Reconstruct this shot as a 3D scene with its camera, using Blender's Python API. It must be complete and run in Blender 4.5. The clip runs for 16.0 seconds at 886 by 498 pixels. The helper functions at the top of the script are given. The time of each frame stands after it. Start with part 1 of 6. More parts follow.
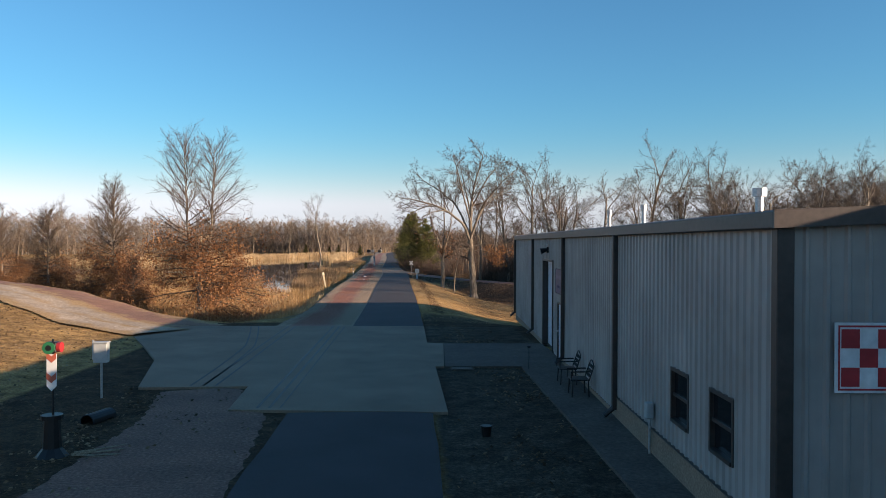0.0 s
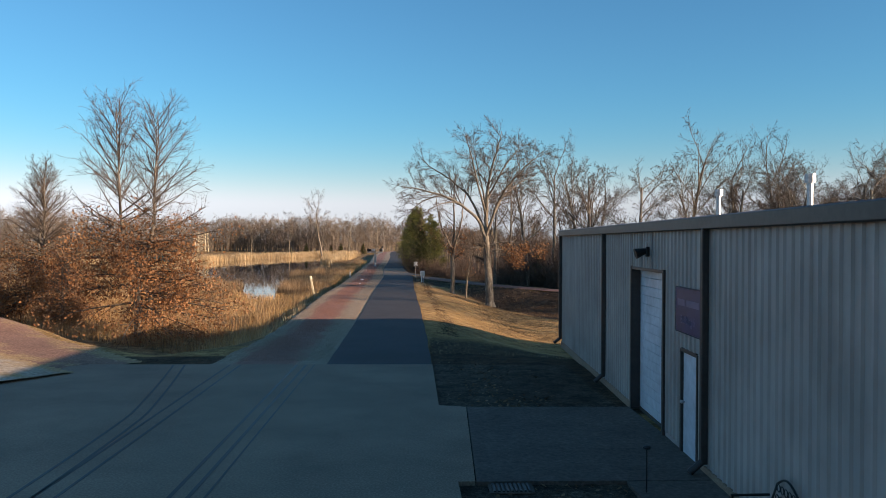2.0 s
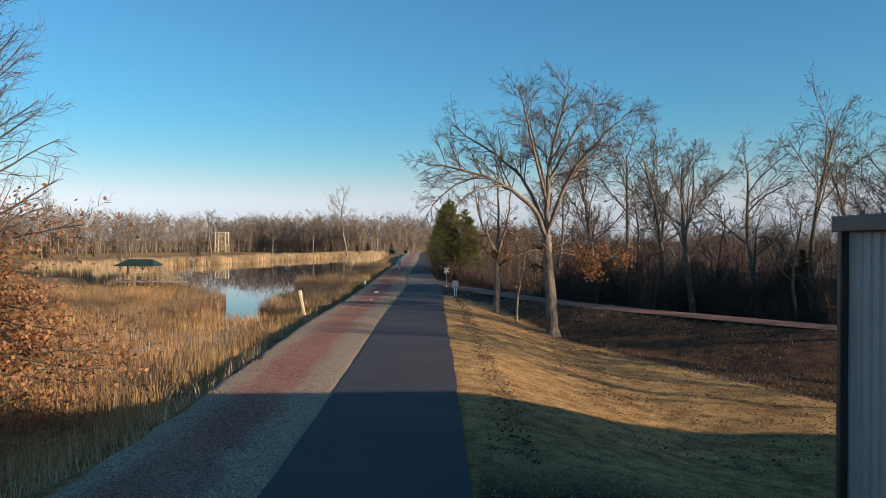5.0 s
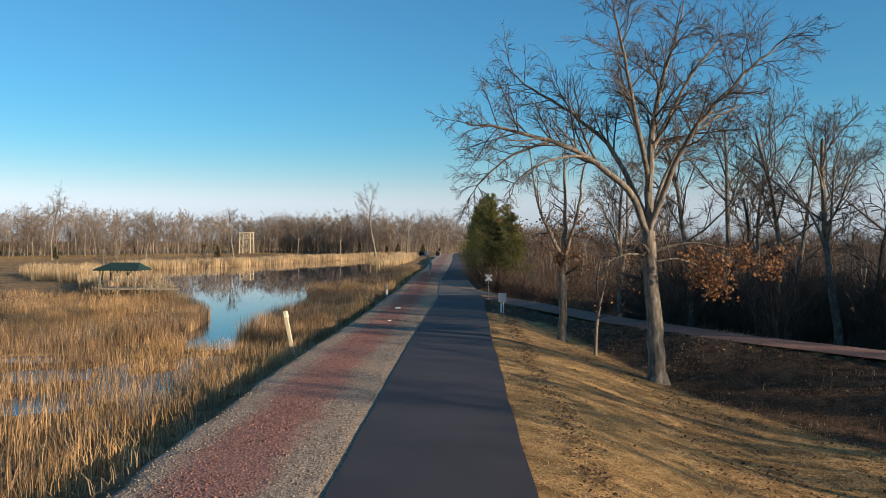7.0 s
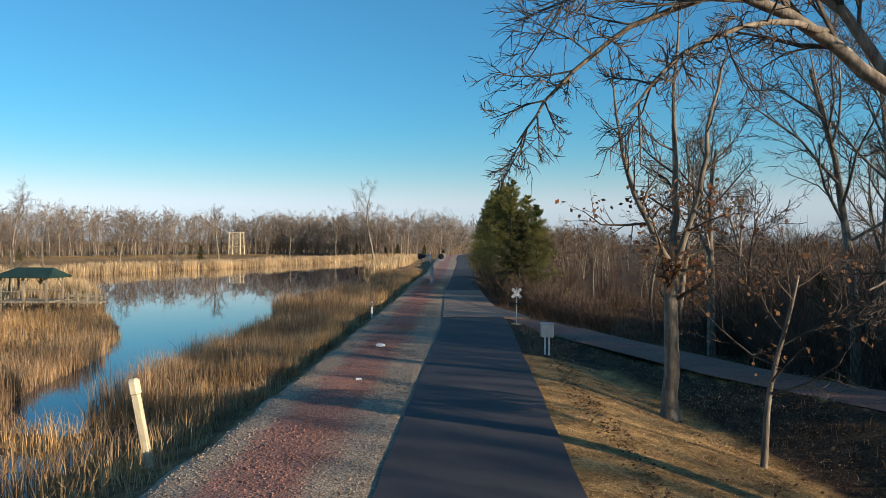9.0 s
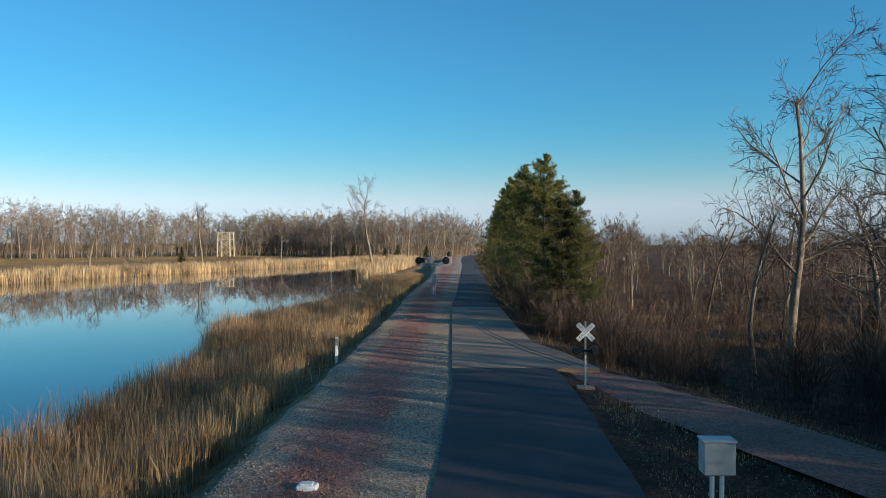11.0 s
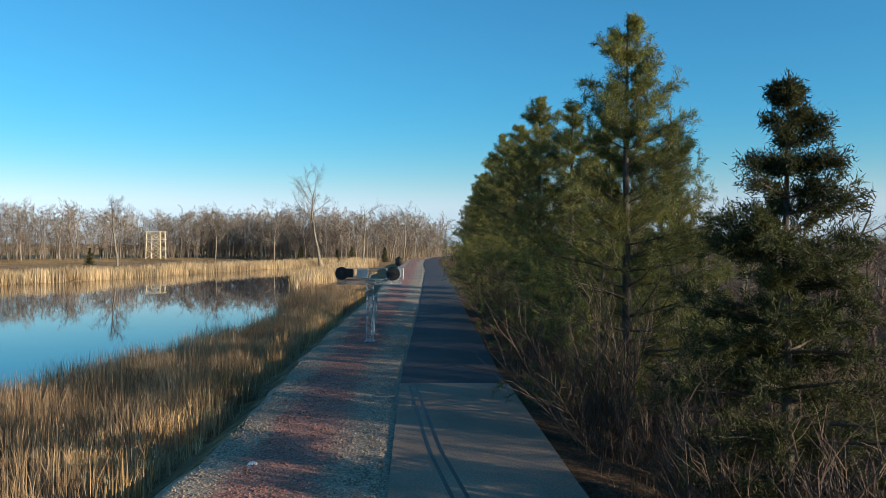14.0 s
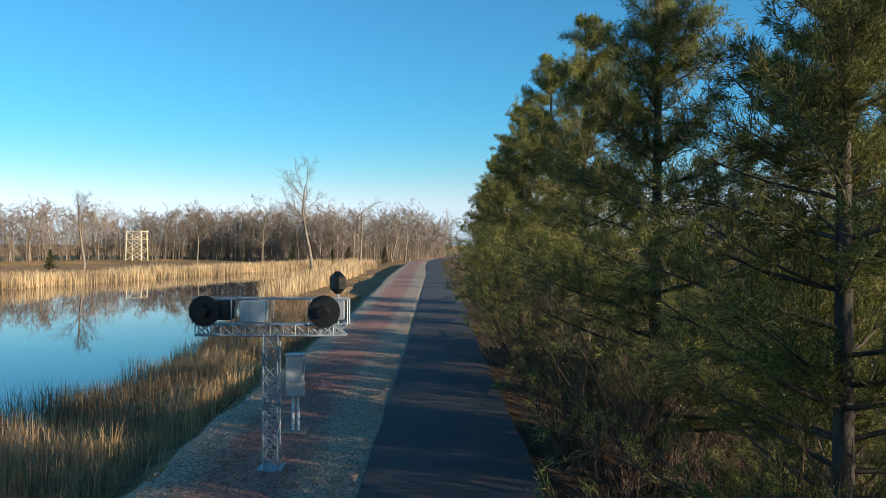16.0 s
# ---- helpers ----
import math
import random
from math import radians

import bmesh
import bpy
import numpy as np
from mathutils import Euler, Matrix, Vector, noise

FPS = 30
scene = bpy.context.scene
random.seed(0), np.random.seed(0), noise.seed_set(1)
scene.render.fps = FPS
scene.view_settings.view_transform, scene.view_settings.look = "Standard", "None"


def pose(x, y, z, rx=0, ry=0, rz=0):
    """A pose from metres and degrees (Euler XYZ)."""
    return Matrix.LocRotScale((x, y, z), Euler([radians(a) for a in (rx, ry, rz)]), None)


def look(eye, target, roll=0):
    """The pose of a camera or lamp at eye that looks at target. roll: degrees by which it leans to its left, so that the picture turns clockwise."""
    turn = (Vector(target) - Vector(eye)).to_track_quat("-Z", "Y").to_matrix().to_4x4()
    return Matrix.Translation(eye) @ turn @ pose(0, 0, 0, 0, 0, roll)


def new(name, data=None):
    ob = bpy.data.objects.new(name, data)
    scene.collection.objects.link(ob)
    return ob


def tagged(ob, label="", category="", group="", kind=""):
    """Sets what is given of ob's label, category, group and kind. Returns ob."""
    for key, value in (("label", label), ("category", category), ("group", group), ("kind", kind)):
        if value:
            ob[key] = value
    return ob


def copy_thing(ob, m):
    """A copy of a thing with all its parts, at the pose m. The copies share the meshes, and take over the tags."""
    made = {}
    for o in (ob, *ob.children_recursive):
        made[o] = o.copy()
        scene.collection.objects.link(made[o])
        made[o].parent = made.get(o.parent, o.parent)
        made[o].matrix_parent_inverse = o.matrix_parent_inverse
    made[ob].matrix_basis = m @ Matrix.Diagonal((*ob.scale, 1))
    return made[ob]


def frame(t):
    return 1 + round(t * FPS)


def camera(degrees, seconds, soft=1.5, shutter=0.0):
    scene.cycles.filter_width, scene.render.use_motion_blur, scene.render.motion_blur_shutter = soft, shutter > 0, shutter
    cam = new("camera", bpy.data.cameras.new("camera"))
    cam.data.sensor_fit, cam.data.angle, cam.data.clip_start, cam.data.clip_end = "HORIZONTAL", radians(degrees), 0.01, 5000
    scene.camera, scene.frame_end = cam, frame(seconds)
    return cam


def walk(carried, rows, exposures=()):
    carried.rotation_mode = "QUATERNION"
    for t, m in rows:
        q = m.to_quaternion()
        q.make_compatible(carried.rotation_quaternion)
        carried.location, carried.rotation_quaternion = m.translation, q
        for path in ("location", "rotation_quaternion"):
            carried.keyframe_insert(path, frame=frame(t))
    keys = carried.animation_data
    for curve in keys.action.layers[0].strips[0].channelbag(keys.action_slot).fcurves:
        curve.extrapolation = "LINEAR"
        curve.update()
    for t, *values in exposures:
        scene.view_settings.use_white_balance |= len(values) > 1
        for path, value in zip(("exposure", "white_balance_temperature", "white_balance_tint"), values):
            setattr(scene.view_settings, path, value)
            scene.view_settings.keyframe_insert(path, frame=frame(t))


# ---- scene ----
cam = camera(59.3, 16.0, soft=0.85)
METRES, EYE, TILT, LEAN, TURN = 122.0, 4.0, 0.0, 0.0, -2.4
ROWS = [
    (0.0, 0.0, 0.0, 0.0, 0.0, -0.43, -0.22),
    (0.5, -0.0007, 0.0243, -0.0001, 0.05, -0.46, -0.19),
    (1.0, -0.0015, 0.0492, -0.0001, 0.12, -0.49, -0.21),
    (1.5, -0.0023, 0.0749, -0.0003, 0.23, -0.52, -0.2),
    (2.0, -0.0033, 0.101, -0.0003, 0.39, -0.55, -0.18),
    (2.5, -0.0041, 0.1273, -0.0003, 0.48, -0.59, -0.18),
    (3.0, -0.0047, 0.1533, -0.0002, 0.53, -0.62, -0.2),
    (5.5, -0.0102, 0.2833, 0.0005, 3.61, -0.6, -0.07),
    (6.0, -0.013, 0.3119, 0.0002, 4.43, -0.58, -0.09),
    (6.5, -0.0162, 0.3426, 0.0, 4.93, -0.57, -0.1),
    (7.0, -0.0198, 0.3747, -0.0001, 5.12, -0.56, -0.11),
    (7.5, -0.0235, 0.4083, -0.0005, 5.14, -0.52, -0.19),
    (8.0, -0.0272, 0.4426, -0.0006, 5.17, -0.53, -0.17),
    (8.5, -0.0308, 0.4773, -0.0009, 5.21, -0.48, -0.21),
    (9.0, -0.0344, 0.513, -0.0011, 5.26, -0.46, -0.26),
    (11.5, -0.0518, 0.6846, -0.0017, 5.55, -0.38, -0.07),
    (12.0, -0.0551, 0.7198, -0.0019, 5.65, -0.34, -0.11),
    (12.5, -0.0582, 0.7549, -0.0021, 5.04, -0.32, -0.1),
    (13.0, -0.0601, 0.79, -0.0022, 3.29, -0.31, -0.09),
    (13.5, -0.0616, 0.8247, -0.0024, 2.63, -0.31, -0.13),
    (14.0, -0.0629, 0.8598, -0.0026, 2.74, -0.29, -0.24),
    (14.5, -0.0644, 0.8946, -0.0025, 2.81, -0.29, -0.2),
    (15.0, -0.0657, 0.9293, -0.0025, 2.92, -0.3, -0.17),
    (15.5, -0.0671, 0.963, -0.0026, 2.98, -0.29, -0.21),
    (16.0, -0.0685, 0.9971, -0.0027, 3.13, -0.29, -0.13),
]
walk(cam, [(t, pose(0, 0, EYE, TILT, LEAN, TURN) @ pose(METRES * x, METRES * y, METRES * z, 90 + pitch, roll, yaw)) for t, x, y, z, yaw, pitch, roll in ROWS],
     [(0.0, 0.86, 7100, 20), (3.0, 0.78, 7050, 18), (5.5, 0.64, 6750, 14), (7.5, 0.62, 6550, 11), (9.0, 0.68, 6450, 9), (11.5, 0.62, 6050, 4), (13.0, 0.64, 5950, 3), (16.0, 0.92, 6250, 6)])

# ---------------------------------------------------------------- light
SUN_AZ = 118.0   # clockwise from +y, seen from above
SUN_EL = 12.8
world = bpy.data.worlds.new("world")
scene.world = world
world.use_nodes = True
wn = world.node_tree.nodes
sky = wn.new("ShaderNodeTexSky")
sky.sky_type = "NISHITA"
sky.sun_disc = False
sky.sun_elevation = radians(SUN_EL)
sky.sun_rotation = radians(SUN_AZ)
sky.air_density = 1.0
sky.dust_density = 0.6
sky.ozone_density = 3.0
tint = wn.new("ShaderNodeMix")   # the clear, deeply blue winter sky
tint.data_type, tint.blend_type = "RGBA", "MULTIPLY"
tint.inputs[0].default_value = 1.0
tint.inputs[7].default_value = (0.43, 0.94, 1.1, 1)
world.node_tree.links.new(sky.outputs[0], tint.inputs[6])
# where the blue thins out low over the land, the air grows pale with haze
grey = wn.new("ShaderNodeRGBToBW")
world.node_tree.links.new(sky.outputs[0], grey.inputs[0])
share = wn.new("ShaderNodeMapRange")
share.interpolation_type = "SMOOTHSTEP"
share.inputs[1].default_value, share.inputs[2].default_value = 0.37, 1.0
rgb = wn.new("ShaderNodeSeparateColor")
world.node_tree.links.new(sky.outputs[0], rgb.inputs[0])
thin = wn.new("ShaderNodeMath")
thin.operation = "DIVIDE"
world.node_tree.links.new(rgb.outputs[0], thin.inputs[0])
world.node_tree.links.new(rgb.outputs[2], thin.inputs[1])
world.node_tree.links.new(thin.outputs[0], share.inputs[0])
pale = wn.new("ShaderNodeMix")
pale.data_type, pale.blend_type = "RGBA", "MULTIPLY"
pale.inputs[0].default_value = 1.0
pale.inputs[7].default_value = (1.03, 1.21, 1.34, 1)
world.node_tree.links.new(grey.outputs[0], pale.inputs[6])
air = wn.new("ShaderNodeMix")
air.data_type = "RGBA"
world.node_tree.links.new(share.outputs[0], air.inputs[0])
world.node_tree.links.new(tint.outputs[2], air.inputs[6])
world.node_tree.links.new(pale.outputs[2], air.inputs[7])
world.node_tree.links.new(air.outputs[2], wn["Background"].inputs[0])
wn["Background"].inputs[1].default_value = 0.098
sun = new("sun", bpy.data.lights.new("sun", "SUN"))
sun.data.energy = 5.0
sun.data.angle = radians(0.55)
sun.data.color = (1.0, 0.82, 0.6)
sx = math.sin(radians(SUN_AZ)) * math.cos(radians(SUN_EL))
sy = math.cos(radians(SUN_AZ)) * math.cos(radians(SUN_EL))
sz = math.sin(radians(SUN_EL))
sun.matrix_world = look((60 * sx, 60 * sy, 60 * sz), (0, 0, 0))

# ---------------------------------------------------------------- materials


def nodes_of(name):
    m = bpy.data.materials.new(name)
    m.use_nodes = True
    nt = m.node_tree
    return m, nt, nt.nodes["Principled BSDF"]


def noise_node(nt, scale, detail=6, rough=0.6, coords="Object", stretch=None):
    tc = nt.nodes.new("ShaderNodeTexCoord")
    n = nt.nodes.new("ShaderNodeTexNoise")
    n.inputs["Scale"].default_value = scale
    n.inputs["Detail"].default_value = detail
    n.inputs["Roughness"].default_value = rough
    if stretch:
        mp = nt.nodes.new("ShaderNodeMapping")
        mp.inputs["Scale"].default_value = stretch
        nt.links.new(tc.outputs[coords], mp.inputs[0])
        nt.links.new(mp.outputs[0], n.inputs["Vector"])
    else:
        nt.links.new(tc.outputs[coords], n.inputs["Vector"])
    return n


def ramp_node(nt, src, stops):
    r = nt.nodes.new("ShaderNodeValToRGB")
    while len(r.color_ramp.elements) < len(stops):
        r.color_ramp.elements.new(0.5)
    for e, (p, c) in zip(r.color_ramp.elements, stops):
        e.position, e.color = p, (*c, 1)
    nt.links.new(src, r.inputs[0])
    return r


def mix_node(nt, fac, a, b, mode="MIX"):
    m = nt.nodes.new("ShaderNodeMix")
    m.data_type, m.blend_type = "RGBA", mode
    for sock, v in ((m.inputs[0], fac), (m.inputs[6], a), (m.inputs[7], b)):
        if isinstance(v, (int, float)):
            sock.default_value = v
        elif isinstance(v, tuple):
            sock.default_value = (*v, 1)
        else:
            nt.links.new(v, sock)
    return m.outputs[2]


def bump_node(nt, bsdf, src, strength, distance):
    b = nt.nodes.new("ShaderNodeBump")
    b.inputs["Strength"].default_value = strength
    b.inputs["Distance"].default_value = distance
    nt.links.new(src, b.inputs["Height"])
    nt.links.new(b.outputs[0], bsdf.inputs["Normal"])


def surface(name, dark, mid, light, fine=20.0, coarse=1.2, rough=0.85, bump=0.4, depth=0.01, metal=0.0, island=0.0, stretch=None, coat=0.0):
    """Three tones in a fine grain over broad stains, with relief of the same grain."""
    m, nt, b = nodes_of(name)
    f = noise_node(nt, fine, stretch=stretch)
    c = noise_node(nt, coarse, 4)
    grain = ramp_node(nt, f.outputs["Fac"], [(0.3, dark), (0.52, mid), (0.72, light)])
    broad = ramp_node(nt, c.outputs["Fac"], [(0.3, (0.72, 0.72, 0.72)), (0.7, (1.15, 1.15, 1.15))])
    col = mix_node(nt, 1.0, grain.outputs[0], broad.outputs[0], "MULTIPLY")
    if island:
        g = nt.nodes.new("ShaderNodeNewGeometry")
        v = ramp_node(nt, g.outputs["Random Per Island"], [(0.0, (1 - island,) * 3), (1.0, (1 + island,) * 3)])
        col = mix_node(nt, 1.0, col, v.outputs[0], "MULTIPLY")
    nt.links.new(col, b.inputs["Base Color"])
    b.inputs["Roughness"].default_value = rough
    b.inputs["Metallic"].default_value = metal
    b.inputs["Coat Weight"].default_value = coat
    if bump:
        bump_node(nt, b, f.outputs["Fac"], bump, depth)
    return m


def blades(name, tones, rough=0.9, through_light=0.4):
    """Thin stalks and leaves: each one takes its own tone."""
    m, nt, b = nodes_of(name)
    g = nt.nodes.new("ShaderNodeNewGeometry")
    n = len(tones) - 1
    r = ramp_node(nt, g.outputs["Random Per Island"], [(i / n, t) for i, t in enumerate(tones)])
    c = noise_node(nt, 0.25, 3)
    broad = ramp_node(nt, c.outputs["Fac"], [(0.34, (0.5, 0.47, 0.46)), (0.66, (1.2, 1.16, 1.1))])
    col = mix_node(nt, 1.0, r.outputs[0], broad.outputs[0], "MULTIPLY")
    nt.links.new(col, b.inputs["Base Color"])
    b.inputs["Roughness"].default_value = rough
    b.inputs["Specular IOR Level"].default_value = 0.2
    t = nt.nodes.new("ShaderNodeBsdfTranslucent")
    nt.links.new(col, t.inputs[0])
    mx = nt.nodes.new("ShaderNodeMixShader")
    mx.inputs[0].default_value = through_light
    nt.links.new(b.outputs[0], mx.inputs[1])
    nt.links.new(t.outputs[0], mx.inputs[2])
    nt.links.new(mx.outputs[0], nt.nodes["Material Output"].inputs[0])
    return m


def plain(name, col, rough=0.5, metal=0.0, spread=0.12, scale=6.0):
    d, l = tuple(c * (1 - spread) for c in col), tuple(min(1, c * (1 + spread)) for c in col)
    return surface(name, d, col, l, fine=scale, coarse=0.8, rough=rough, bump=0.08, depth=0.002, metal=metal)


def ground_material():
    """Dormant lawn, leaf litter and marsh soil, blended by where each grows."""
    m, nt, b = nodes_of("ground")
    fine, mid, broad = noise_node(nt, 14, 8, 0.7), noise_node(nt, 1.7, 5), noise_node(nt, 0.22, 3)
    lawn = ramp_node(nt, fine.outputs["Fac"], [(0.32, (0.17, 0.095, 0.04)), (0.5, (0.42, 0.26, 0.11)), (0.68, (0.64, 0.45, 0.23))])
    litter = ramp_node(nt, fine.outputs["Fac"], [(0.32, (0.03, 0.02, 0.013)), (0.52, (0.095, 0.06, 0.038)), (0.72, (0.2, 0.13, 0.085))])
    marsh = ramp_node(nt, fine.outputs["Fac"], [(0.3, (0.13, 0.085, 0.045)), (0.55, (0.33, 0.22, 0.12)), (0.75, (0.54, 0.39, 0.22))])
    stony = ramp_node(nt, fine.outputs["Fac"], [(0.3, (0.03, 0.024, 0.018)), (0.52, (0.1, 0.082, 0.065)), (0.72, (0.24, 0.205, 0.17))])

    def zone(attr, wob=0.35):
        a = nt.nodes.new("ShaderNodeAttribute")
        a.attribute_name = attr
        s = nt.nodes.new("ShaderNodeMath")
        s.operation = "MULTIPLY_ADD"
        nt.links.new(mid.outputs["Fac"], s.inputs[0])
        s.inputs[1].default_value = wob * 2
        nt.links.new(a.outputs["Fac"], s.inputs[2])
        r = nt.nodes.new("ShaderNodeMapRange")
        r.inputs[1].default_value, r.inputs[2].default_value = 0.35 + wob, 0.65 + wob
        nt.links.new(s.outputs[0], r.inputs[0])
        return r.outputs[0]
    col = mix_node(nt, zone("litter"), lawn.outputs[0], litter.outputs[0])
    col = mix_node(nt, zone("marsh"), col, marsh.outputs[0])
    col = mix_node(nt, zone("stony"), col, stony.outputs[0])
    br = ramp_node(nt, broad.outputs["Fac"], [(0.3, (0.75, 0.72, 0.7)), (0.7, (1.15, 1.12, 1.05))])
    md = ramp_node(nt, mid.outputs["Fac"], [(0.34, (0.48, 0.46, 0.43)), (0.66, (1.28, 1.26, 1.22))])
    col = mix_node(nt, 1.0, col, br.outputs[0], "MULTIPLY")
    col = mix_node(nt, 1.0, col, md.outputs[0], "MULTIPLY")
    nt.links.new(col, b.inputs["Base Color"])
    b.inputs["Roughness"].default_value = 0.95
    b.inputs["Specular IOR Level"].default_value = 0.15
    bump_node(nt, b, fine.outputs["Fac"], 1.0, 0.08)
    return m


def gravel_material():
    """Red crushed stone down the middle of the bed, pale limestone on its shoulders."""
    m, nt, b = nodes_of("gravel")
    a = nt.nodes.new("ShaderNodeAttribute")
    a.attribute_name = "red"
    tc = nt.nodes.new("ShaderNodeTexCoord")
    v = nt.nodes.new("ShaderNodeTexVoronoi")
    v.inputs["Scale"].default_value = 22
    nt.links.new(tc.outputs["Object"], v.inputs["Vector"])
    g = noise_node(nt, 30, 6, 0.7)
    c = noise_node(nt, 1.3, 6, 0.7, stretch=(1, 0.35, 1))
    red = ramp_node(nt, g.outputs["Fac"], [(0.32, (0.13, 0.05, 0.036)), (0.5, (0.31, 0.135, 0.095)), (0.68, (0.52, 0.29, 0.21))])
    pale = ramp_node(nt, g.outputs["Fac"], [(0.32, (0.14, 0.095, 0.06)), (0.5, (0.34, 0.245, 0.165)), (0.68, (0.56, 0.44, 0.32))])
    s = nt.nodes.new("ShaderNodeMath")
    s.operation = "MULTIPLY_ADD"
    nt.links.new(c.outputs["Fac"], s.inputs[0])
    s.inputs[1].default_value = 1.3
    nt.links.new(a.outputs["Fac"], s.inputs[2])
    r = nt.nodes.new("ShaderNodeMapRange")
    r.inputs[1].default_value, r.inputs[2].default_value = 0.95, 1.35
    nt.links.new(s.outputs[0], r.inputs[0])
    col = mix_node(nt, r.outputs[0], pale.outputs[0], red.outputs[0])
    stone = ramp_node(nt, v.outputs["Color"], [(0.2, (0.62, 0.62, 0.62)), (0.8, (1.22, 1.22, 1.22))])
    col = mix_node(nt, 1.0, col, stone.outputs[0], "MULTIPLY")
    nt.links.new(col, b.inputs["Base Color"])
    b.inputs["Roughness"].default_value = 0.9
    bump_node(nt, b, v.outputs["Distance"], 0.45, 0.025)
    return m


def water_material():
    m, nt, b = nodes_of("pond_water")
    b.inputs["Base Color"].default_value = (0.008, 0.024, 0.045, 1)
    b.inputs["Roughness"].default_value = 0.02
    b.inputs["IOR"].default_value = 1.33
    n = noise_node(nt, 1.6, 3, 0.5)
    bump_node(nt, b, n.outputs["Fac"], 0.05, 0.02)
    return m


GROUND, GRAVEL, WATER = ground_material(), gravel_material(), water_material()
ASPHALT = surface("asphalt", (0.018, 0.015, 0.018), (0.041, 0.034, 0.038), (0.082, 0.07, 0.074), fine=60, coarse=0.5, rough=0.82, bump=0.5, depth=0.006)
CONCRETE = surface("concrete", (0.19, 0.125, 0.084), (0.27, 0.18, 0.122), (0.37, 0.262, 0.19), fine=26, coarse=0.45, rough=0.85, bump=0.15, depth=0.004)
OLD_CONCRETE = surface("weathered_concrete", (0.068, 0.049, 0.039), (0.115, 0.084, 0.066), (0.17, 0.13, 0.105), fine=14, coarse=0.7, rough=0.9, bump=0.2, depth=0.005)
def frayed(m):
    """Lets dry grass grow in over the edges of a dirt road."""
    nt = m.node_tree
    b = nt.nodes["Principled BSDF"]
    base = b.inputs["Base Color"].links[0].from_socket
    a = nt.nodes.new("ShaderNodeAttribute")
    a.attribute_name = "edge"
    f, c = noise_node(nt, 14, 8, 0.7), noise_node(nt, 0.9, 6, 0.7)
    grass = ramp_node(nt, f.outputs["Fac"], [(0.32, (0.15, 0.085, 0.04)), (0.5, (0.38, 0.235, 0.105)), (0.68, (0.58, 0.4, 0.2))])
    s = nt.nodes.new("ShaderNodeMath")
    s.operation = "MULTIPLY_ADD"
    nt.links.new(c.outputs["Fac"], s.inputs[0])
    s.inputs[1].default_value = 1.5
    nt.links.new(a.outputs["Fac"], s.inputs[2])
    r = nt.nodes.new("ShaderNodeMapRange")
    r.inputs[1].default_value, r.inputs[2].default_value = 1.3, 1.6
    nt.links.new(s.outputs[0], r.inputs[0])
    nt.links.new(mix_node(nt, r.outputs[0], base, grass.outputs[0]), b.inputs["Base Color"])
    return m


DIRT = surface("dirt_road", (0.26, 0.18, 0.12), (0.46, 0.35, 0.25), (0.62, 0.52, 0.4), fine=9, coarse=0.7, rough=0.95, bump=0.5, depth=0.02)
RED_DIRT = surface("red_dirt", (0.12, 0.05, 0.036), (0.235, 0.11, 0.077), (0.36, 0.205, 0.152), fine=16, coarse=0.6, rough=0.95, bump=0.6, depth=0.02)
ROAD_DIRT = frayed(DIRT)
SHOULDER = frayed(surface("red_shoulder", (0.13, 0.06, 0.04), (0.27, 0.135, 0.09), (0.4, 0.24, 0.17), fine=14, coarse=0.5, rough=0.95, bump=0.6, depth=0.02))
STEEL_DARK = plain("groove_steel", (0.035, 0.033, 0.032), 0.5, 0.6)
SIDING = surface("white_siding", (0.34, 0.31, 0.285), (0.38, 0.345, 0.32), (0.415, 0.38, 0.355), fine=3, coarse=0.5, rough=0.45, bump=0.03, depth=0.002, stretch=(1, 1, 0.15))
BROWN_TRIM = plain("brown_trim", (0.05, 0.038, 0.034), 0.45, 0.0, 0.25, 9)
ROOF = plain("roof_sheet", (0.2, 0.16, 0.14), 0.4, 0.5, 0.2, 4)
WHITE = plain("white_paint", (0.74, 0.74, 0.74), 0.5)
DOOR_WHITE = plain("door_white", (0.62, 0.65, 0.7), 0.4)
GALV = plain("galvanised_steel", (0.45, 0.46, 0.47), 0.45, 0.7, 0.25, 14)
BLACK = plain("black_iron", (0.016, 0.016, 0.017), 0.45, 0.3)
SIGN_BLUE = plain("sign_blue", (0.03, 0.035, 0.11), 0.4)
RED_PAINT = plain("red_paint", (0.5, 0.035, 0.04), 0.45)
CHEVRON = plain("faded_red_paint", (0.5, 0.12, 0.07), 0.5)
GREEN_PAINT = plain("green_paint", (0.02, 0.17, 0.07), 0.45)
GREEN_ROOF = plain("green_roof", (0.016, 0.04, 0.026), 0.6, 0.0, 0.3)
GREY_BOX = plain("grey_box", (0.42, 0.44, 0.44), 0.5, 0.1, 0.15)
GLASS_DARK = plain("window_glass", (0.012, 0.014, 0.017), 0.06)
WOOD = surface("weathered_wood", (0.16, 0.12, 0.08), (0.3, 0.24, 0.17), (0.44, 0.37, 0.28), fine=12, coarse=2, rough=0.9, bump=0.4, depth=0.005, stretch=(1, 1, 0.12))
PALE_WOOD = surface("pale_post_wood", (0.45, 0.36, 0.23), (0.62, 0.52, 0.36), (0.72, 0.63, 0.47), fine=10, coarse=2, rough=0.85, bump=0.3, depth=0.004, stretch=(1, 1, 0.12))
BARK = surface("bark", (0.08, 0.063, 0.048), (0.2, 0.16, 0.12), (0.36, 0.3, 0.23), fine=9, coarse=1.5, rough=0.95, bump=0.9, depth=0.03, stretch=(1, 1, 0.25))
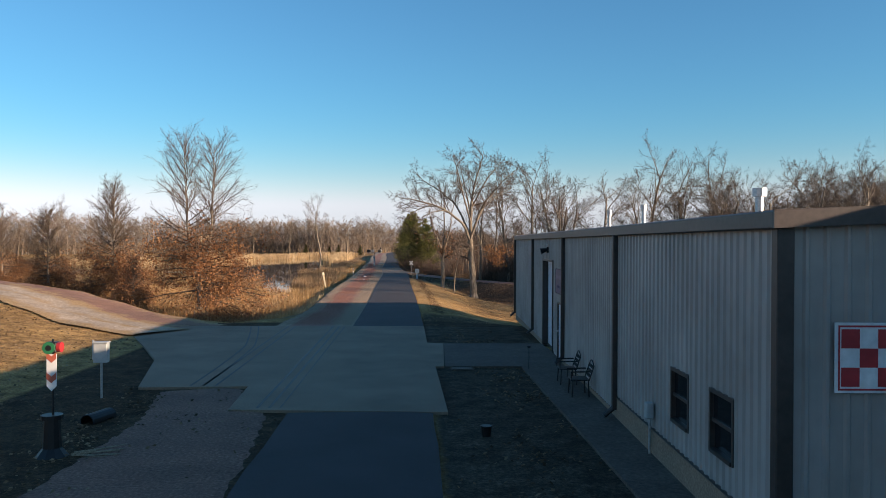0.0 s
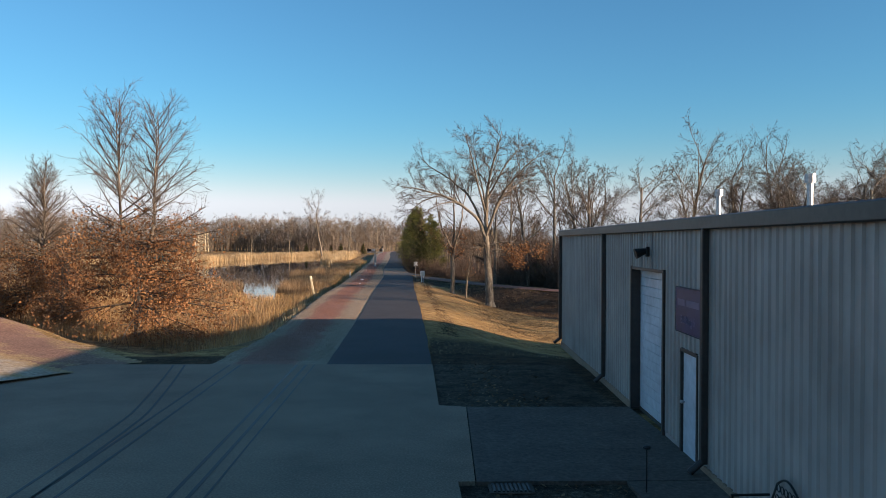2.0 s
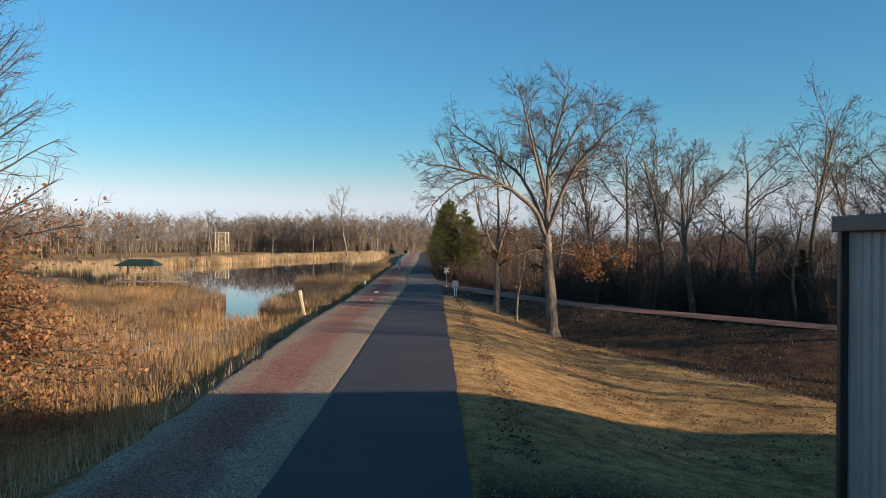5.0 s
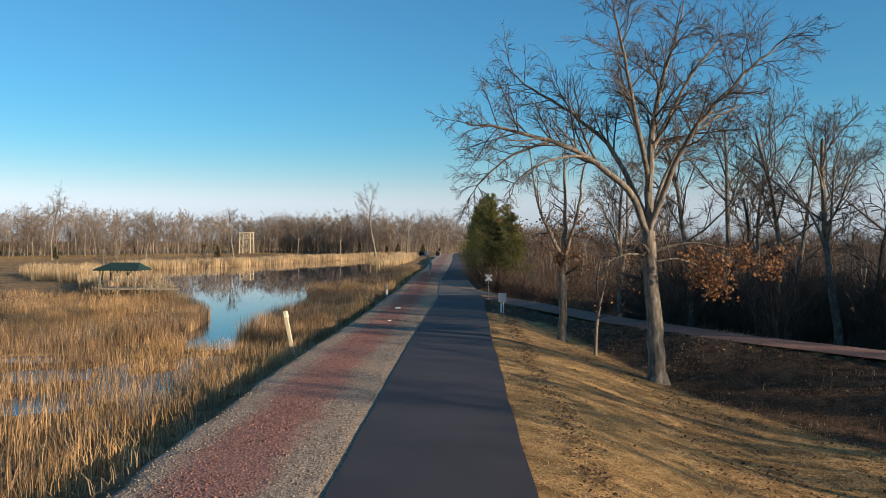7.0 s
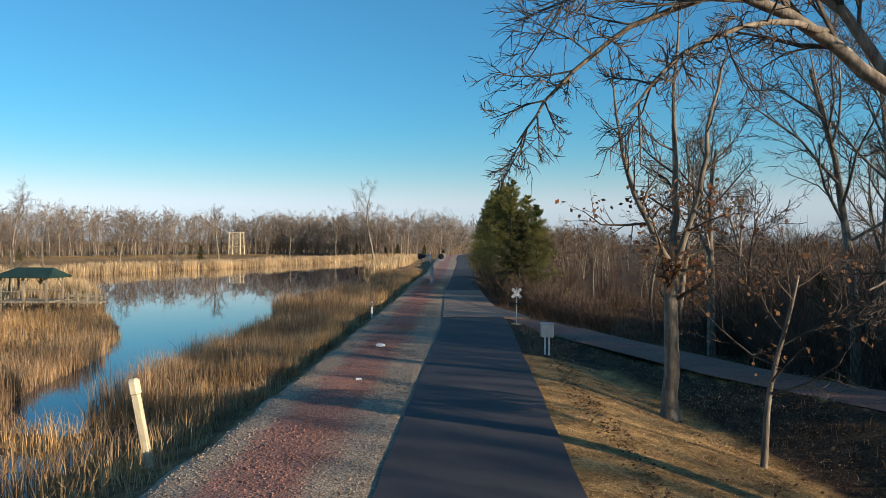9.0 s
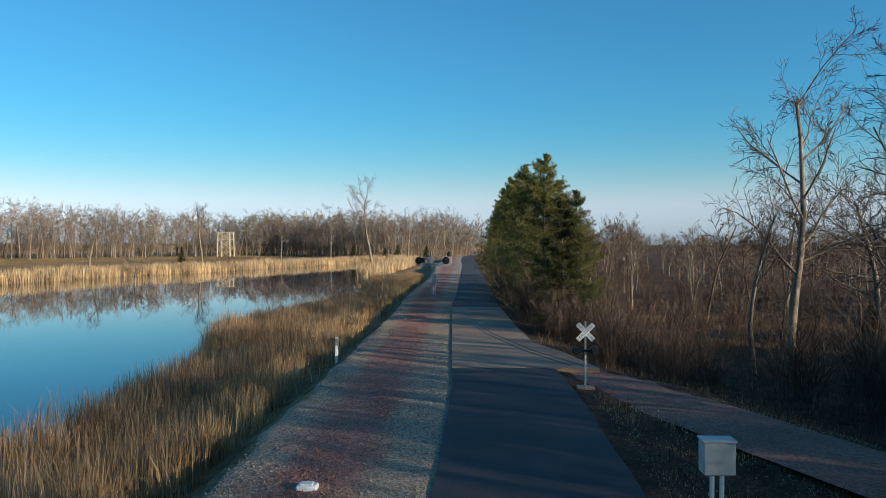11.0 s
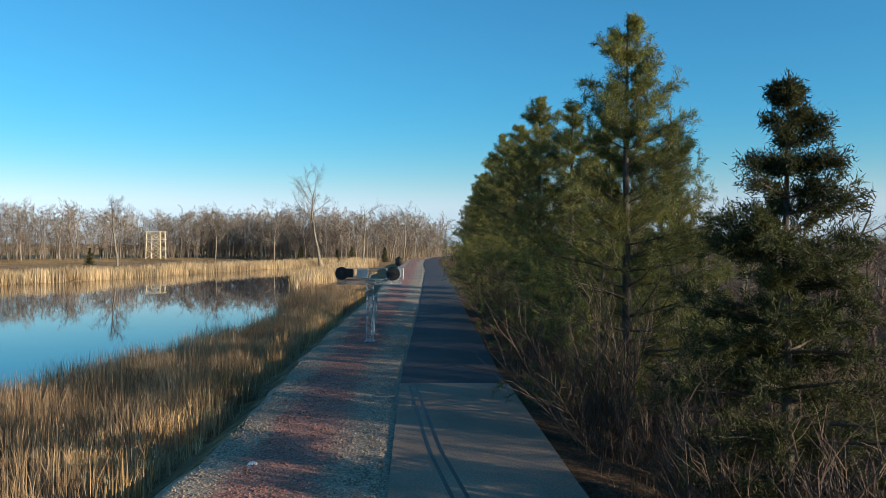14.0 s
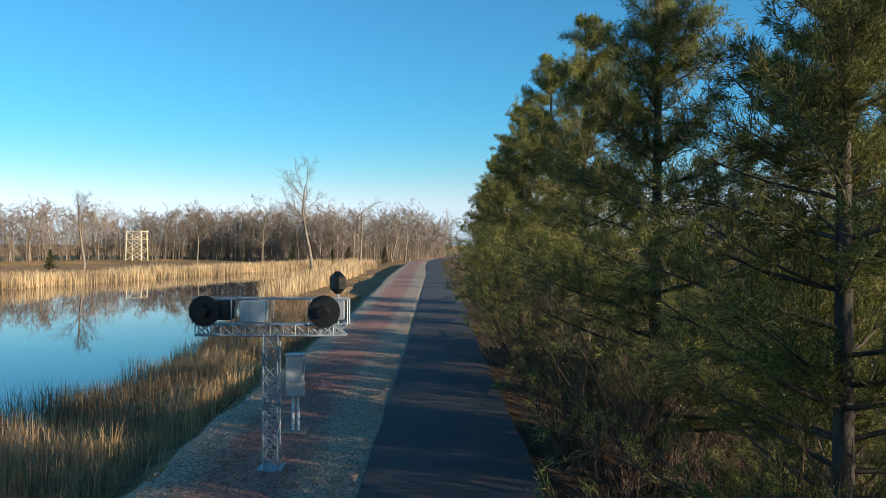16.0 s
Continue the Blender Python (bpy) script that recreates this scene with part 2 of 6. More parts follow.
PINE_BARK = surface("pine_bark", (0.03, 0.024, 0.02), (0.075, 0.058, 0.046), (0.13, 0.105, 0.085), fine=10, coarse=1.5, rough=0.95, bump=0.8, depth=0.02, stretch=(1, 1, 0.3))
TWIG = surface("twig_bark", (0.05, 0.037, 0.028), (0.095, 0.07, 0.052), (0.16, 0.12, 0.09), fine=3, coarse=0.4, rough=0.95, bump=0.0)
BRUSH = surface("brush_twigs", (0.05, 0.033, 0.025), (0.1, 0.066, 0.048), (0.18, 0.122, 0.088), fine=3, coarse=0.25, rough=0.95, bump=0.0)
# TWIG lightened for the distant woods: their brightness is put into the colour
FAR_TWIG_BRIGHT = surface("far_twigs_bright", (0.12, 0.09, 0.07), (0.2, 0.155, 0.12), (0.3, 0.24, 0.19), fine=0.4, coarse=0.05, rough=0.95, bump=0.0)
LEAF = blades("russet_leaves", [(0.19, 0.08, 0.038), (0.34, 0.165, 0.075), (0.45, 0.24, 0.12), (0.29, 0.17, 0.105)])
LITTER = blades("fallen_leaves", [(0.07, 0.045, 0.028), (0.16, 0.1, 0.06), (0.28, 0.19, 0.12), (0.4, 0.3, 0.2)])
ROUGH = blades("rough_stems", [(0.06, 0.04, 0.026), (0.13, 0.086, 0.055), (0.22, 0.15, 0.095), (0.3, 0.22, 0.15)])
REED = blades("dry_reeds", [(0.34, 0.19, 0.08), (0.6, 0.36, 0.15), (0.72, 0.49, 0.25), (0.5, 0.33, 0.18)])
REED_DARK = blades("brown_reeds", [(0.19, 0.12, 0.07), (0.37, 0.245, 0.14), (0.54, 0.375, 0.22), (0.42, 0.3, 0.2)])
STRAW = blades("straw_grass", [(0.42, 0.29, 0.15), (0.62, 0.46, 0.27), (0.72, 0.57, 0.37), (0.52, 0.37, 0.21)])
NEEDLE = blades("pine_needles", [(0.05, 0.075, 0.024), (0.13, 0.165, 0.045), (0.26, 0.27, 0.075), (0.42, 0.35, 0.12)], rough=0.6, through_light=0.4)
CEDAR = blades("cedar_needles", [(0.04, 0.055, 0.02), (0.07, 0.085, 0.03), (0.12, 0.11, 0.045)], rough=0.7, through_light=0.35)

# ---------------------------------------------------------------- shape helpers


def mesh_of(name, verts, faces, mat, parent=None, smooth=False):
    me = bpy.data.meshes.new(name)
    if isinstance(faces, np.ndarray) and faces.dtype != object:
        V, F = np.asarray(verts, np.float32), np.asarray(faces, np.int32)
        n, k = F.shape
        me.vertices.add(len(V))
        me.vertices.foreach_set("co", V.ravel())
        me.loops.add(n * k)
        me.loops.foreach_set("vertex_index", F.ravel())
        me.polygons.add(n)
        me.polygons.foreach_set("loop_start", np.arange(n, dtype=np.int32) * k)
        me.update(calc_edges=True)
        me.validate()
    else:
        me.from_pydata([tuple(map(float, v)) for v in verts], [], [tuple(f) for f in faces])
    me.materials.append(mat)
    if smooth:
        me.shade_smooth()
    me.update()
    ob = new(name, me)
    if parent:
        ob.parent = parent
    return ob


def part(name, bm, mat, parent=None, label="", smooth=False):
    me = bpy.data.meshes.new(name)
    bmesh.ops.recalc_face_normals(bm, faces=bm.faces)
    bm.to_mesh(me)
    bm.free()
    me.materials.append(mat)
    if smooth:
        me.shade_smooth()
    ob = new(name, me)
    if parent:
        ob.parent = parent
    if label:
        ob["label"] = label
    return ob


def box(bm, x0, x1, y0, y1, z0, z1, bevel=0.0):
    r = bmesh.ops.create_cube(bm, size=1.0, matrix=Matrix.Translation(((x0 + x1) / 2, (y0 + y1) / 2, (z0 + z1) / 2)) @ Matrix.Diagonal((x1 - x0, y1 - y0, z1 - z0, 1)))
    if bevel:
        es = list({e for v in r["verts"] for e in v.link_edges})
        bmesh.ops.bevel(bm, geom=es, offset=bevel, segments=1, affect="EDGES")
    return bm


def rod(bm, a, b, r0, r1=None, n=8):
    a, b = Vector(a), Vector(b)
    d = b - a
    m = Matrix.Translation((a + b) / 2) @ d.to_track_quat("Z", "Y").to_matrix().to_4x4()
    bmesh.ops.create_cone(bm, cap_ends=True, segments=n, radius1=r0, radius2=r0 if r1 is None else r1, depth=d.length, matrix=m)
    return bm


def bx(*a, **k):
    return box(bmesh.new(), *a, **k)


def rd(*a, **k):
    return rod(bmesh.new(), *a, **k)


def empty(name, x, y, z, label="", category="", group="", turn=0.0):
    ob = new(name)
    ob.matrix_world = pose(x, y, z, 0, 0, turn)
    return tagged(ob, label, category, group)


def flat_poly(name, pts, z, mat, thick=0.06):
    bm = bmesh.new()
    vs = [bm.verts.new((x, y, z)) for x, y in pts]
    f = bm.faces.new(vs)
    r = bmesh.ops.extrude_face_region(bm, geom=[f])
    bmesh.ops.translate(bm, vec=(0, 0, -thick), verts=[v for v in r["geom"] if isinstance(v, bmesh.types.BMVert)])
    bmesh.ops.triangulate(bm, faces=[f for f in bm.faces if len(f.verts) > 4])
    return part(name, bm, mat)


# ---------------------------------------------------------------- lie of the land
def smooth01(a, b, v):
    t = np.clip((np.asarray(v, float) - a) / (b - a), 0, 1)
    return t * t * (3 - 2 * t)


PATH_Y = [-40, 12, 37, 55, 76, 100, 125, 150, 165, 220, 250, 300, 340, 420, 600]
PATH_X = [-1.2, -1.17, -1.04, -1.2, -1.6, -1.85, -3.1, -3.6, -3.85, -5.2, -6.3, -7.4, -6.0, 8.0, 70.0]
PATH_W = [1.7, 1.7, 1.7, 1.65, 1.63, 1.6, 1.42, 1.3, 1.4, 1.3, 1.5, 1.5, 1.5, 1.5, 1.5]
BED_Y = [36, 47, 70, 85, 112, 123, 130, 140, 165, 220, 300, 420, 600]
BED_X = [-6.6, -6.1, -6.8, -6.8, -7.4, -7.6, -8.0, -8.3, -8.8, -11.2, -13.2, 2.0, 64.0]
TRAIL = [(-0.6, 104.6), (1.2, 101.5), (3.4, 95.5), (6.5, 87.5), (11.0, 79.5), (18.0, 70.5), (28.0, 61.5), (42.0, 53.0), (60.0, 46.0)]
POND = [(-12.5, 83), (-13.1, 90), (-13.5, 97), (-14.3, 104), (-14.6, 110), (-15.2, 114), (-17.2, 121), (-17.4, 128), (-15.8, 136), (-14.6, 146),
        (-14.2, 156), (-16.5, 168), (-17.0, 180), (-21, 195), (-24, 215), (-24, 240), (-26, 270), (-28, 303), (-33, 285), (-38, 262), (-46, 235),
        (-51, 209), (-57, 195), (-60, 178), (-62, 160), (-54, 148), (-44, 142), (-38, 133), (-33, 124), (-26, 113), (-20.5, 103), (-18.2, 95), (-17.0, 88), (-15.2, 83.5)]
POOLS = [(-17.6, 75.5, 1.9, 1.1), (-20.5, 79.3, 2.3, 0.9), (-15.0, 70.0, 1.3, 0.8), (-24.5, 76.0, 2.0, 0.8)]


def path_centre(y):
    return np.interp(y, PATH_Y, PATH_X)


def path_half(y):
    return np.interp(y, PATH_Y, PATH_W)


def bed_edge(y):
    return np.interp(y, BED_Y, BED_X)


def line_distance(x, y, pts, closed=False):
    best = np.full(np.shape(x), 1e9)
    for (ax, ay), (bx_, by_) in zip(pts, pts[1:] + (pts[:1] if closed else [])):
        dx, dy = bx_ - ax, by_ - ay
        t = np.clip(((x - ax) * dx + (y - ay) * dy) / (dx * dx + dy * dy), 0, 1)
        best = np.minimum(best, np.hypot(x - ax - t * dx, y - ay - t * dy))
    return best


def inside(x, y, pts):
    hit = np.zeros(np.shape(x), bool)
    for (ax, ay), (bx_, by_) in zip(pts, pts[1:] + pts[:1]):
        cross = (ay > y) != (by_ > y)
        hit ^= cross & (x < (bx_ - ax) * (y - ay) / (by_ - ay + 1e-12) + ax)
    return hit


def shore(x, y):
    """Metres outside the pond, negative inside."""
    d = line_distance(x, y, POND, True)
    d = np.where(inside(x, y, POND), -d, d)
    for px, py, a, b in POOLS:
        d = np.minimum(d, (np.hypot((x - px) / a, (y - py) / b) - 1) * min(a, b))
    return d


WATER_Z = -1.3


def land(x, y):
    x, y = np.asarray(x, float), np.asarray(y, float)
    c, h = path_centre(y), path_half(y)
    # left of the gravel bed: bank, marsh, pond, far meadow
    d = bed_edge(y) - x
    s = shore(x, y)
    low = WATER_Z + 0.1 + 0.85 * smooth01(4, 60, s) + 0.9 * smooth01(60, 260, s)
    low = np.where(s < 0.6, WATER_Z + 0.1 + np.clip(s - 0.6, -4, 0) * 0.3, low)
    bank = -0.65 * smooth01(0.0, 0.85, d) - 0.65 * smooth01(0.7, 4.8, d)
    wet = np.where(d > 4.8, low, np.maximum(bank, low - 0.02))
    wet = np.where((d < 4.8), np.where(s < 0.6, np.minimum(bank, low), bank), wet)
    # the rise with the dirt road
    hill = 1.35 * smooth01(-9.5, -26, x) + 0.5 * smooth01(-26, -60, x)
    edge = 39.0 + np.clip(-9 - x, 0, 60) * 0.8 + np.clip(x + 9, 0, 4) * 1.2
    left = hill + (wet - hill) * smooth01(0, 6, y - edge)
    # right of the path: lawn falling to a ditch, the trail on its bank, the hollow behind
    e = x - (c + h)
    lawn = -1.45 * smooth01(-0.6, 7.6, e) * smooth01(36, 50, y)
    lawn = lawn - 0.7 * smooth01(7, 24, e) * smooth01(46, 66, y)
    lawn = np.where(y > 100, lawn - 0.9 * smooth01(0.8, 7, e) * smooth01(100, 108, y), lawn)
    td = line_distance(x, y, TRAIL)
    right = np.maximum(lawn, -0.12 - 0.29 * np.clip(td - 1.3, 0, 30)) 
    right = np.where(e < 1.0, np.maximum(right, lawn), right)
    z = np.where(x < bed_edge(y) , left, np.where(e > 0, right, 0.0))
    # a gentle unevenness away from the made surfaces
    off = np.maximum(np.maximum(bed_edge(y) - x, e), 0)
    wave = 0.05 * np.sin(x * 1.3 + 0.7 * np.sin(y * 0.6)) * np.sin(y * 0.9 + x * 0.35) + 0.12 * np.sin(x * 0.23 + 1) * np.sin(y * 0.19)
    built = smooth01(40, 47, y) + smooth01(-11, -16, x)
    return z + wave * smooth01(0.3, 4, off) * np.clip(built, 0, 1) - 0.03


def axis_steps(parts):
    out = []
    for a, b, n in parts:
        out += list(np.linspace(a, b, n, endpoint=False))
    return np.array(out + [parts[-1][1]])


def sheet(name, gx, gy, height, mat):
    X, Y = np.meshgrid(gx, gy)
    V = np.stack([X, Y, height(X, Y)], -1).reshape(-1, 3)
    n, m = len(gx), len(gy)
    i = (np.arange(m - 1)[:, None] * n + np.arange(n - 1)).ravel()
    F = np.stack([i, i + 1, i + n + 1, i + n], -1)
    return mesh_of(name, V, F, mat, smooth=True)


def zone_attr(ob, name, values):
    a = ob.data.attributes.new(name, "FLOAT", "POINT")
    a.data.foreach_set("value", np.asarray(values, np.float32).ravel())


gx = axis_steps([(-3000, -400, 8), (-400, -90, 14), (-90, -36, 24), (-36, -5, 62), (-5, 2, 12), (2, 26, 44), (26, 90, 26), (90, 400, 14), (400, 3000, 8)])
gy = axis_steps([(-2500, -60, 8), (-60, 8, 14), (8, 40, 34), (40, 140, 170), (140, 320, 90), (320, 600, 20), (600, 4000, 10)])
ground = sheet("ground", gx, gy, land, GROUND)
X, Y = np.meshgrid(gx, gy)
S = shore(X, Y)
E = X - (path_centre(Y) + path_half(Y))
TD = line_distance(X, Y, TRAIL)
ditch_side = E - (6.2 + np.clip(75 - Y, 0, 30) * 0.42 - np.clip(Y - 76, 0, 14) * 0.22)
litter_and_shade = smooth01(-0.8, 0.8, ditch_side) * (Y > 46) * (TD > 1.2) + smooth01(-0.7, -0.2, E) * (Y > 101) + smooth01(-0.7, -0.2, E) * (E < 6) * (Y > 90.5)
litter_and_shade = np.maximum(litter_and_shade, ((X < -2.5) & (X > -10.5) & (Y < 40) & (Y > -30)) * 0.9)
# litter beside the hall, also darkening the lawn up to the hall's shadow edge
litter_and_shade = np.maximum(litter_and_shade, ((X > 0.4) & (X < 14) & (Y > 30)) * 0.85 * (1 - smooth01(41, 50, Y)))
zone_attr(ground, "litter", np.clip(litter_and_shade, 0, 1))
zone_attr(ground, "marsh", np.where((X < bed_edge(Y)) & (Y > 42), 1 - 0.75 * smooth01(25, 60, S), 0) * smooth01(0, 4, Y - 39 - np.clip(-9 - X, 0, 60) * 0.8))
zone_attr(ground, "stony", ((X > 0.6) & (X < 5.2) & (Y < 38) & (Y > 2)) * 0.85)
tagged(ground, "dry winter grass, leaf litter and marsh soil", "ground", kind="structure")

water = mesh_of("water", [(-70, 60, WATER_Z), (-9.5, 60, WATER_Z), (-9.5, 310, WATER_Z), (-70, 310, WATER_Z)], [(0, 1, 2, 3)], WATER)
tagged(water, "still blue pond water reflecting sky and trees", "water", kind="structure")


def ribbon(name, ys, left, right, z, mat, across=2, thick=0.05, crown=0.0):
    n = across + 1
    V, F = [], []
    for y in ys:
        l, r = float(left(y)), float(right(y))
        for k in range(n):
            u = k / across
            V.append((l + (r - l) * u, y, z - crown * (2 * u - 1) ** 2))
        V.append((r, y, z - thick)), V.append((l, y, z - thick))
    w = n + 2
    for i in range(len(ys) - 1):
        for k in range(w):
            a, b = i * w + k, i * w + (k + 1) % w
            F.append((a, b, b + w, a + w))
    F.append(tuple(range(w - 1, -1, -1)))
    F.append(tuple(range(len(ys) * w - w, len(ys) * w)))
    return mesh_of(name, V, F, mat)


def edge_l(y):
    return path_centre(y) - path_half(y) + 0.02 * math.sin(y * 1.7) + 0.015 * math.sin(y * 4.1)


def edge_r(y):
    return path_centre(y) + path_half(y) + 0.02 * math.sin(y * 1.3 + 1) + 0.015 * math.sin(y * 3.7)


for y0, y1, words in ((-38, 18.3, "dark fresh asphalt path leading up to the concrete"), (37.2, 103.2, "dark smooth asphalt path running beside the pond"), (125.7, 598, "dark asphalt path bending past the pines")):
    ob = ribbon("road", np.arange(y0, y1 + 0.01, (y1 - y0) / max(20, int((y1 - y0) / 1.5))), edge_l, edge_r, 0.035, ASPHALT, 4, 0.12, 0.015)
    tagged(ob, words, "path", kind="structure")

# gravel railway bed beside the path
bx_n, by = 24, np.concatenate([np.arange(37.2, 150, 0.35), np.arange(150, 420, 3.0)])
U = np.linspace(0, 1, bx_n)
L = bed_edge(by)[:, None] + 0.05 * np.sin(by * 2.3)[:, None] + 0.06 * np.sin(by * 0.9)[:, None]
R = (path_centre(by) - path_half(by) + 0.12)[:, None]
GXX = L + (R - L) * U
GYY = np.repeat(by[:, None], bx_n, 1)
rng = np.random.default_rng(3)
GZZ = 0.012 + 0.02 * np.sin(np.pi * U)[None] + rng.normal(0, 0.006, GXX.shape) - 0.07 * (U[None] < 0.02) - 0.035 * (U[None] > 0.94)
i = (np.arange(len(by) - 1)[:, None] * bx_n + np.arange(bx_n - 1)).ravel()
bed = mesh_of("pavement", np.stack([GXX, GYY, GZZ], -1).reshape(-1, 3), np.stack([i, i + 1, i + bx_n + 1, i + bx_n], -1), GRAVEL, smooth=True)
zone_attr(bed, "red", (np.exp(-((U[None] - 0.45) / 0.26) ** 2) * np.ones_like(GXX) * np.where(GYY < 45, 1.4, 1.0)))
tagged(bed, "red and pale crushed gravel railway bed", "gravel bed", kind="structure")

# loose stones on the bed
R = np.random.default_rng(61)
ns = 90000
sy = 38 + 110 * R.random(ns) ** 1.15
su = R.uniform(0.03, 0.97, ns)
sl, sr = bed_edge(sy), path_centre(sy) - path_half(sy)
sxx = sl + (sr - sl) * su
keep = R.random(ns) < 0.35 + 0.65 * (0.5 + 0.5 * np.sin(sxx * 2.3 + 0.8 * np.sin(sy * 0.35))) * (0.5 + 0.5 * np.sin(sy * 0.9 + sxx))
sxx, sy, su = sxx[keep], sy[keep], su[keep]
ns = len(sxx)
size = R.uniform(0.012, 0.034, ns)[:, None]
C = np.stack([sxx, sy, np.full(ns, 0.018) + 0.02 * np.sin(np.pi * su)], 1)
corner = np.array([(1, 0, -0.3), (-0.5, 0.87, -0.3), (-0.5, -0.87, -0.3), (0, 0, 1.0)])
turn = R.uniform(0, 2 * np.pi, ns)
cs, sn = np.cos(turn)[:, None], np.sin(turn)[:, None]
K = corner[None] * (1 + 0.35 * R.normal(0, 1, (ns, 4, 1))).clip(0.5, 1.6)
V = np.stack([K[..., 0] * cs - K[..., 1] * sn, K[..., 0] * sn + K[..., 1] * cs, K[..., 2] * 0.75], -1) * size[:, None] + C[:, None]
k4 = np.arange(ns)[:, None, None] * 4
STONE_F = (k4 + np.array([(0, 1, 3), (1, 2, 3), (2, 0, 3)])[None]).reshape(-1, 3)
stones = mesh_of("gravel_stones", V.reshape(-1, 3), STONE_F, GRAVEL)
zone_attr(stones, "red", np.repeat(np.exp(-((su - 0.45) / 0.26) ** 2), 4))
tagged(stones, "loose red and pale stones on the railway bed", "gravel", kind="stuff")

# the trail that loops away to the right
TP = np.array(TRAIL)
tt = np.linspace(0, len(TP) - 1, 120)
tx, ty = np.interp(tt, range(len(TP)), TP[:, 0]), np.interp(tt, range(len(TP)), TP[:, 1])
nx, ny = np.gradient(ty), -np.gradient(tx)
ln = np.hypot(nx, ny)
V = []
for k in range(120):
    for o in (-1.25, -0.6, 0.0, 0.6, 1.25):
        V.append((tx[k] + nx[k] / ln[k] * o, ty[k] + ny[k] / ln[k] * o, -0.1 if abs(o) < 1 else -0.16))
i = (np.arange(119)[:, None] * 5 + np.arange(4)).ravel()
trail = mesh_of("pavement", np.array(V), np.stack([i, i + 5, i + 6, i + 1], -1), RED_DIRT, smooth=True)
tagged(trail, "reddish gravel trail on a low bank by the woods", "trail", kind="structure")

# concrete crossing by the building
slab = flat_poly("pavement", [(-4.3, 18.6), (0.9, 18.2), (0.82, 25.0), (1.1, 25.0), (1.32, 30.75), (0.68, 30.95), (0.66, 37.15), (-10.2, 37.3), (-11.6, 36.2), (-12.0, 34.0), (-10.2, 30.2), (-8.6, 26.6), (-7.4, 21.5), (-4.45, 21.6)], 0.04, CONCRETE, 0.14)
tagged(slab, "smooth tan concrete crossing slab with inset rails", "concrete slab", kind="structure")
apron = flat_poly("pavement", [(1.12, 25.0), (5.2, 25.0), (5.2, 30.7), (1.34, 30.75)], 0.036, OLD_CONCRETE, 0.14)
tagged(apron, "dark concrete apron in front of the roll-up door", "concrete apron", kind="structure")
walkway = flat_poly("pavement", [(3.6, -2.0), (5.2, -2.0), (5.2, 24.98), (3.6, 24.98)], 0.033, OLD_CONCRETE, 0.14)
tagged(walkway, "weathered concrete walkway along the building wall", "walkway", kind="structure")
slab_far = flat_poly("pavement", [(-3.58, 103.25), (0.9, 103.25), (0.2, 106.5), (-0.75, 109.5), (-1.25, 117), (-1.66, 125.65), (-4.52, 125.65), (-4.2, 118)], 0.04, CONCRETE, 0.14)
tagged(slab_far, "pale concrete crossing slab with diagonal inset rails", "concrete slab", kind="structure")


def groove(pts, w=0.035, parent=None):
    P = np.array(pts, float)
    d = np.gradient(P, axis=0)
    d /= np.linalg.norm(d, axis=1)[:, None]
    nrm = np.stack([d[:, 1], -d[:, 0]], 1) * w
    V = [(*p, 0.0445) for a in zip(P - nrm, P + nrm) for p in a]
    V += [(x, y, 0.02) for x, y, _ in V]
    n = len(P)
    F = []
    for k in range(n - 1):
        a = 2 * k
        F += [(a, a + 1, a + 3, a + 2), (a, a + 2, a + 2 + 2 * n, a + 2 * n), (a + 1, a + 1 + 2 * n, a + 3 + 2 * n, a + 3)]
    return mesh_of("rail", V, F, STEEL_DARK, parent)


def curve_pts(pts, n=24):
    P = np.array(pts, float)
    t = np.linspace(0, len(P) - 1, n)
    return [(np.interp(a, range(len(P)), P[:, 0]), np.interp(a, range(len(P)), P[:, 1])) for a in t]


for xs, w in ((-3.65, 0.036), (-3.36, 0.036), (-3.1, 0.02)):
    groove([(xs, 18.75), (xs + 0.02, 37.1)], w, slab)
for xs in (-5.7, -5.36):
    groove([(xs, 21.7), (xs - 0.05, 37.1)], 0.03, slab)
for o in (0.0, 0.35):
    groove([(-6.05 + o + (-0.0035 * (y - 21.7) ** 2 - 0.16 * max(0, y - 30) * 0.55) * (1 - 0.0 * o), y) for y in np.linspace(21.7, 37.1, 30)], 0.03, slab)
for o in (0.0, 0.42):
    groove(curve_pts([(-4.25 + o * 0.4, 125.2), (-3.6 + o * 0.5, 119), (-2.6 + o * 0.6, 112.5), (-1.2 + o * 0.8, 107), (0.1 + o, 103.6)]), 0.03, slab_far)

# red gravel yard before and beyond the slab, and the two-track dirt road up the rise


